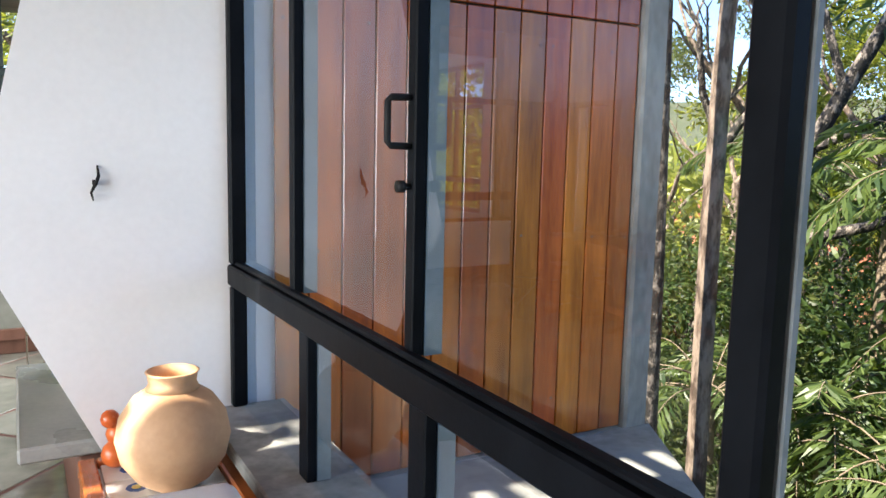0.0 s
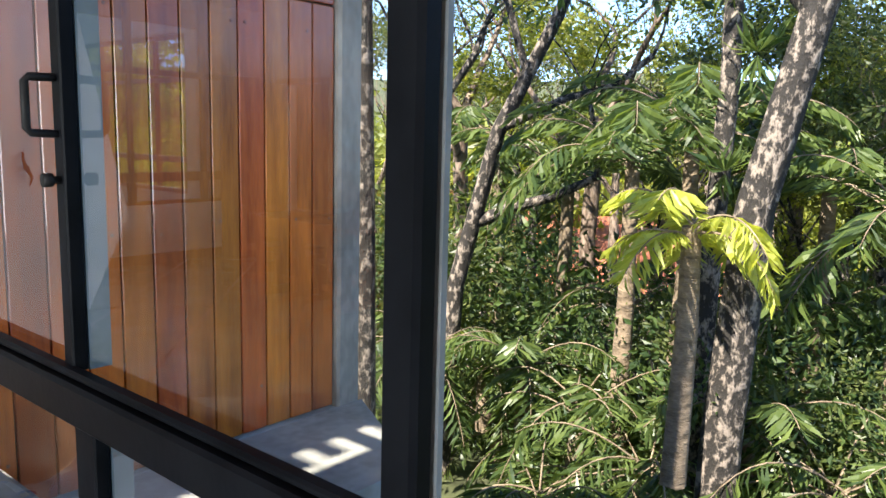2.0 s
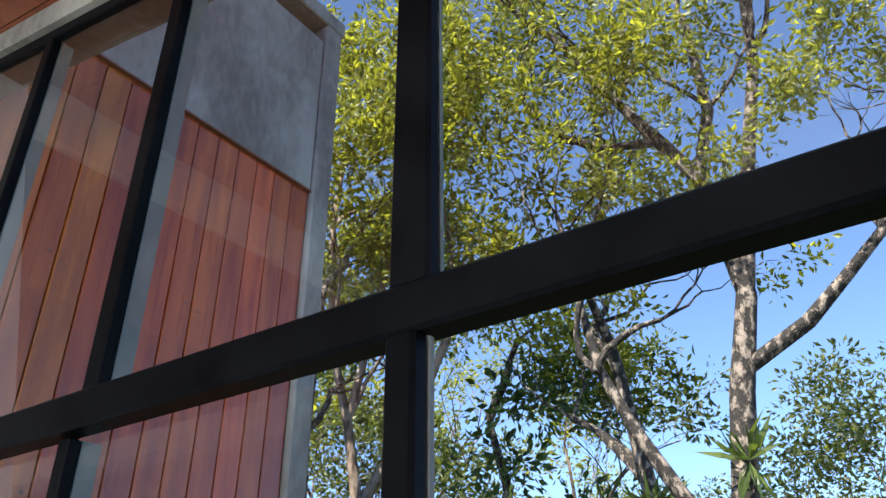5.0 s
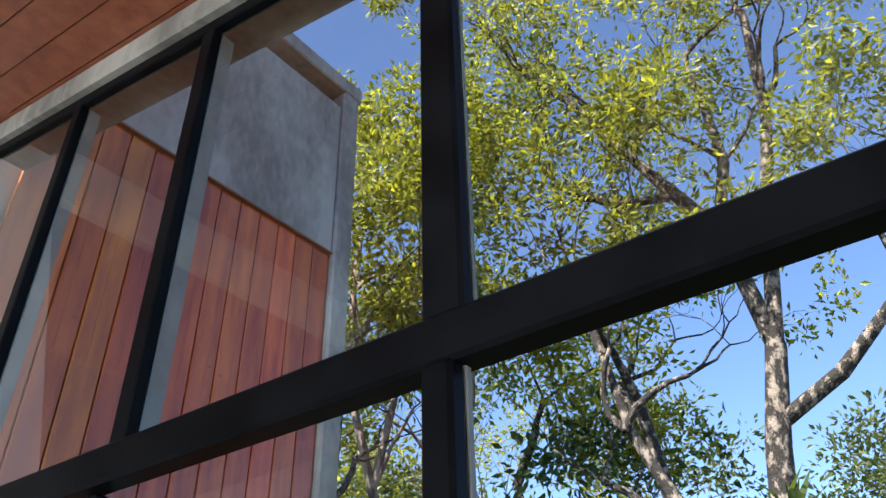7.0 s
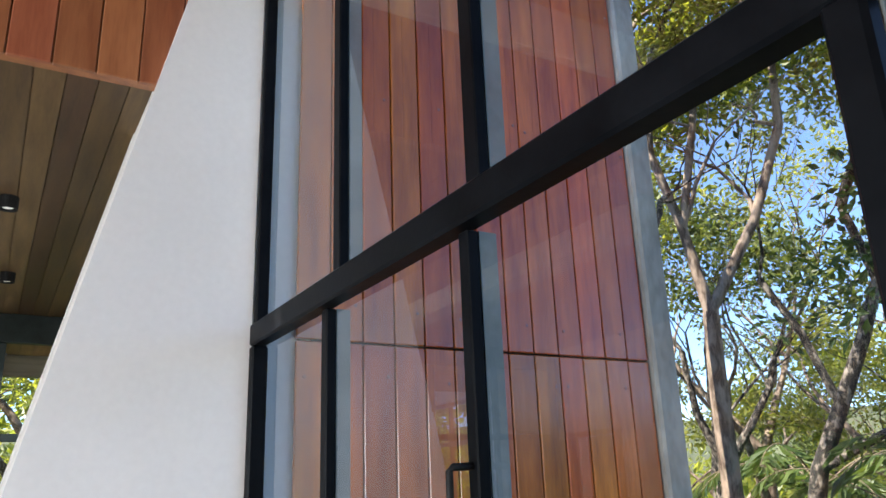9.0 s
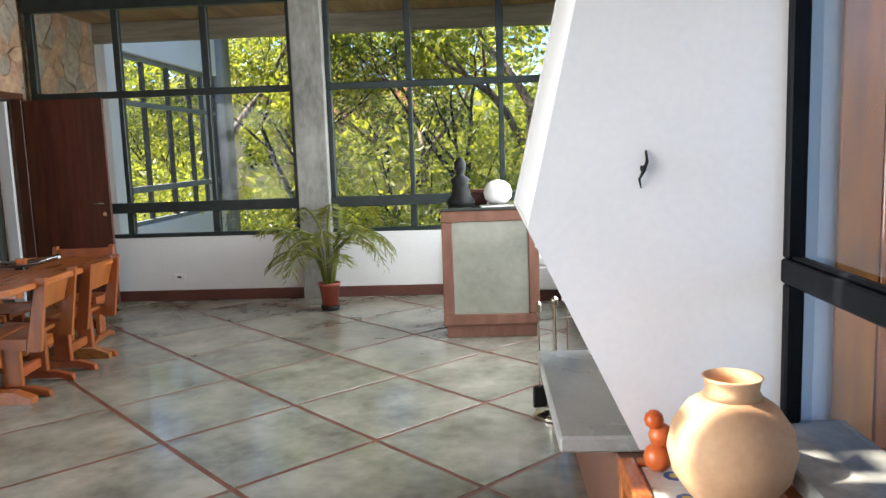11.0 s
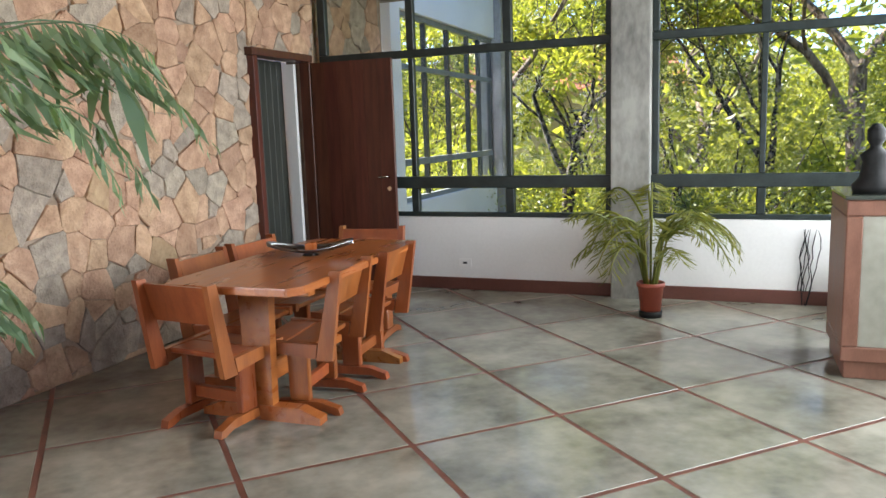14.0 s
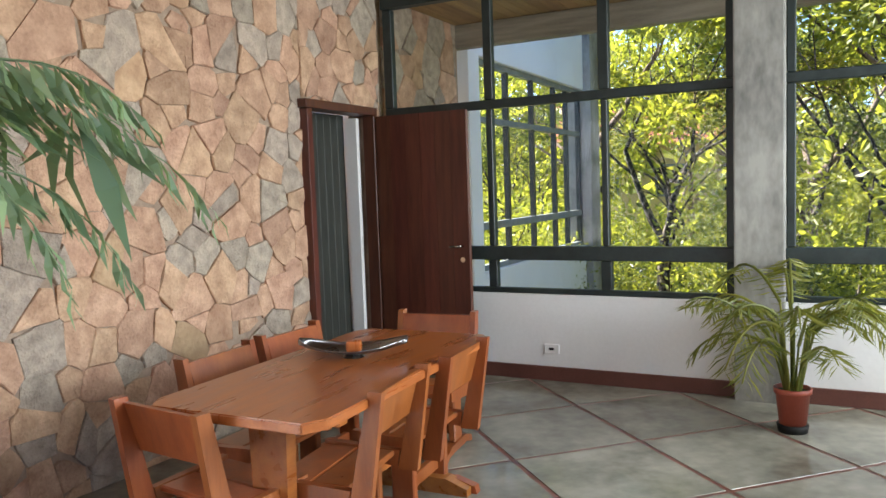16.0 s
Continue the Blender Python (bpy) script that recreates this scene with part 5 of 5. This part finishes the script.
# ---- potted palm and the tall fern indoors ----
pot_palm = thing("potted_palm", "green areca palm in a terracotta-coloured pot", "potted plant", (1.285, 3.16, 0))
part("pot", lathe([(0.0, 0.045), (0.072, 0.045), (0.09, 0.22), (0.1, 0.222), (0.1, 0.252), (0.092, 0.252), (0.088, 0.23), (0.0, 0.225)], 28), red_plastic, pot_palm, "terracotta-coloured pot", True)
part("saucer", lathe([(0.0, 0.0), (0.078, 0.0), (0.085, 0.044), (0.07, 0.0445), (0.0, 0.044)], 24), black_iron, pot_palm, "black saucer", True)
part("soil", lathe([(0.0, 0.226), (0.086, 0.231), (0.0, 0.236)], 20), soil, pot_palm)
w = Wood(55)
for k in range(22):
    a = k * 2.399 + w.r.uniform(-0.2, 0.2)
    base = Vector((math.cos(a) * 0.04, math.sin(a) * 0.04, 0.23))
    stem = base + Vector((math.cos(a) * 0.07, math.sin(a) * 0.07, w.r.uniform(0.16, 0.5)))
    w.limb([base, (base + stem) / 2 + Vector((0, 0, 0.02)), stem], [0.008, 0.007, 0.006], 5)
    frond(w, stem, (math.cos(a), math.sin(a), 0), w.r.uniform(0.42, 0.7), w.r.uniform(0.6, 1.1), 24, 0.2, 0.034, w.r.uniform(0.5, 1.2))
cloud("stem", w.bv, w.bf, leaf_areca, pot_palm, True)
cloud("fronds", w.lv, w.lf, leaf_areca, pot_palm)

fern = thing("tall_fern", "tall grey-green fern plant with long drooping fronds in a pot", "potted plant", (-1.22, -0.58, 0))
part("pot", lathe([(0.0, 0.0), (0.14, 0.0), (0.19, 0.34), (0.2, 0.36), (0.18, 0.36), (0.17, 0.32), (0.0, 0.31)], 28), red_plastic, fern, "", True)
w = Wood(66)
w.limb([Vector((0, 0, 0.3)), Vector((0.18, 0.12, 1.0)), Vector((0.36, 0.24, 1.72))], [0.022, 0.018, 0.014], 8)


def broad_frond(w, p, out, length, droop, rise, pairs=15):
    out = Vector(out).normalized()
    side = out.cross(Vector((0, 0, 1))).normalized()
    pts = [p + out * length * (k - 0.22 * k * k) + Vector((0, 0, 1)) * length * (rise * k - droop * k * k) for k in (i / pairs for i in range(pairs + 1))]
    w.limb(pts[::3], [0.006 * (1 - 0.13 * j) for j in range(len(pts[::3]))], 4)
    for i in range(2, pairs + 1):
        k = i / pairs
        d = (pts[i] - pts[i - 1]).normalized()
        for s in (-1, 1):
            w.leaf(pts[i], side * s * 0.55 + d * 0.55 + Vector((0, 0, -0.75)), 0.24 * (1.15 - 0.6 * k) * w.r.uniform(0.85, 1.1), 0.085)


for k in range(4):
    a = k * 1.5 + 0.6
    broad_frond(w, Vector((0.3, 0.2, w.r.uniform(1.3, 1.75))), (math.cos(a), math.sin(a), 0), w.r.uniform(0.6, 0.85), w.r.uniform(0.55, 0.85), w.r.uniform(0.2, 0.6))
for ox, oy, ln, z, dr in ((0.42, 0.95, 1.25, 1.62, 0.62), (0.25, 1.0, 1.05, 1.78, 0.5), (0.6, 0.8, 1.0, 1.7, 0.6), (0.3, 0.95, 0.9, 1.5, 0.8), (0.75, 0.6, 0.85, 1.75, 0.45)):
    broad_frond(w, Vector((0.38, 0.25, z)), (ox, oy, 0), ln, dr, 0.42, 19)
for k in range(4):
    a = k * 1.1 + 1.3
    broad_frond(w, Vector((0.15, 0.1, w.r.uniform(0.7, 1.1))), (math.cos(a), math.sin(a), 0), w.r.uniform(0.5, 0.7), 0.7, 0.3)
for dx, dy, dz, ln in ((-0.5, 0.1, -0.9, 0.36), (-0.2, 0.3, -1.1, 0.42), (0.1, 0.4, -1.3, 0.52), (0.35, 0.3, -1.0, 0.4), (0.6, 0.4, -0.7, 0.36), (-0.7, -0.1, -0.5, 0.3)):
    w.leaf(Vector((0.62, 0.72, 1.72)), Vector((dx, dy, dz)), ln, 0.07)
    w.leaf(Vector((0.47, 0.5, 1.78)), Vector((dx * 0.8 + 0.1, dy, dz)), ln * 0.85, 0.07)
for ox, oy, ln, z in ((0.45, 0.9, 0.42, 0.85), (0.2, 1.0, 0.4, 0.75)):
    broad_frond(w, Vector((0.2, 0.15, z)), (ox, oy, 0), ln, 0.75, 0.35, 17)
cloud("stem", w.bv, w.bf, leaf_grey, fern, True)
cloud("fronds", w.lv, w.lf, leaf_grey, fern)

# ---- pieces of walls and floor ----
def clipped(poly, axis, limit, sign):
    """Cuts a polygon to the side of a line across axis."""
    out = []
    for u, v in zip(poly, poly[1:] + poly[:1]):
        du, dv = (limit - u[axis]) * sign, (limit - v[axis]) * sign
        if du >= 0:
            out.append(u)
        if du * dv < 0:
            k = du / (du - dv)
            out.append((u[0] + (v[0] - u[0]) * k, u[1] + (v[1] - u[1]) * k))
    return out


me = slab_mesh()
HALF = (TILE / 2 - 0.0135) * math.sqrt(2)
for i in range(-14, 14):
    for j in range(-14, 14):
        x, y = TILE * (i - j) / math.sqrt(2), TILE * (i + j + 1) / math.sqrt(2)
        whole = [(x - HALF, y), (x, y - HALF), (x + HALF, y), (x, y + HALF)]
        poly = whole
        for axis, limit, sign in ((0, WEST - 0.05, -1), (0, EX - 0.005, 1), (1, -5.6, -1), (1, NORTH - 0.02, 1)):
            poly = clipped(poly, axis, limit, sign) if len(poly) > 2 else poly
        if len(poly) < 3:
            continue
        if poly == whole:
            piece("slab", me, floor, pose(x, y, 0, 0, 0, 45))
        else:
            piece("slab", mesh_of(prism(bmesh.new(), poly, 2, -0.02, 0.0), "slab", slab_mat), floor)
rs = random.Random(12)
stones(wall_west, -0.55, DOOR0, 0.0, 3.12, 0.185, WEST - 0.046, rs)
stones(wall_west, DOOR0, NORTH - 0.02, DOORH + 0.015, 3.12, 0.20, WEST - 0.046, rs)
stones(wall_west, DOOR1 + 0.03, NORTH - 0.02, 0.0, DOORH + 0.013, 0.2, WEST - 0.046, rs)
stones(wall_west, NORTH + 0.06, 5.2, 0.0, 2.97, 0.235, WEST - 0.046, rs)
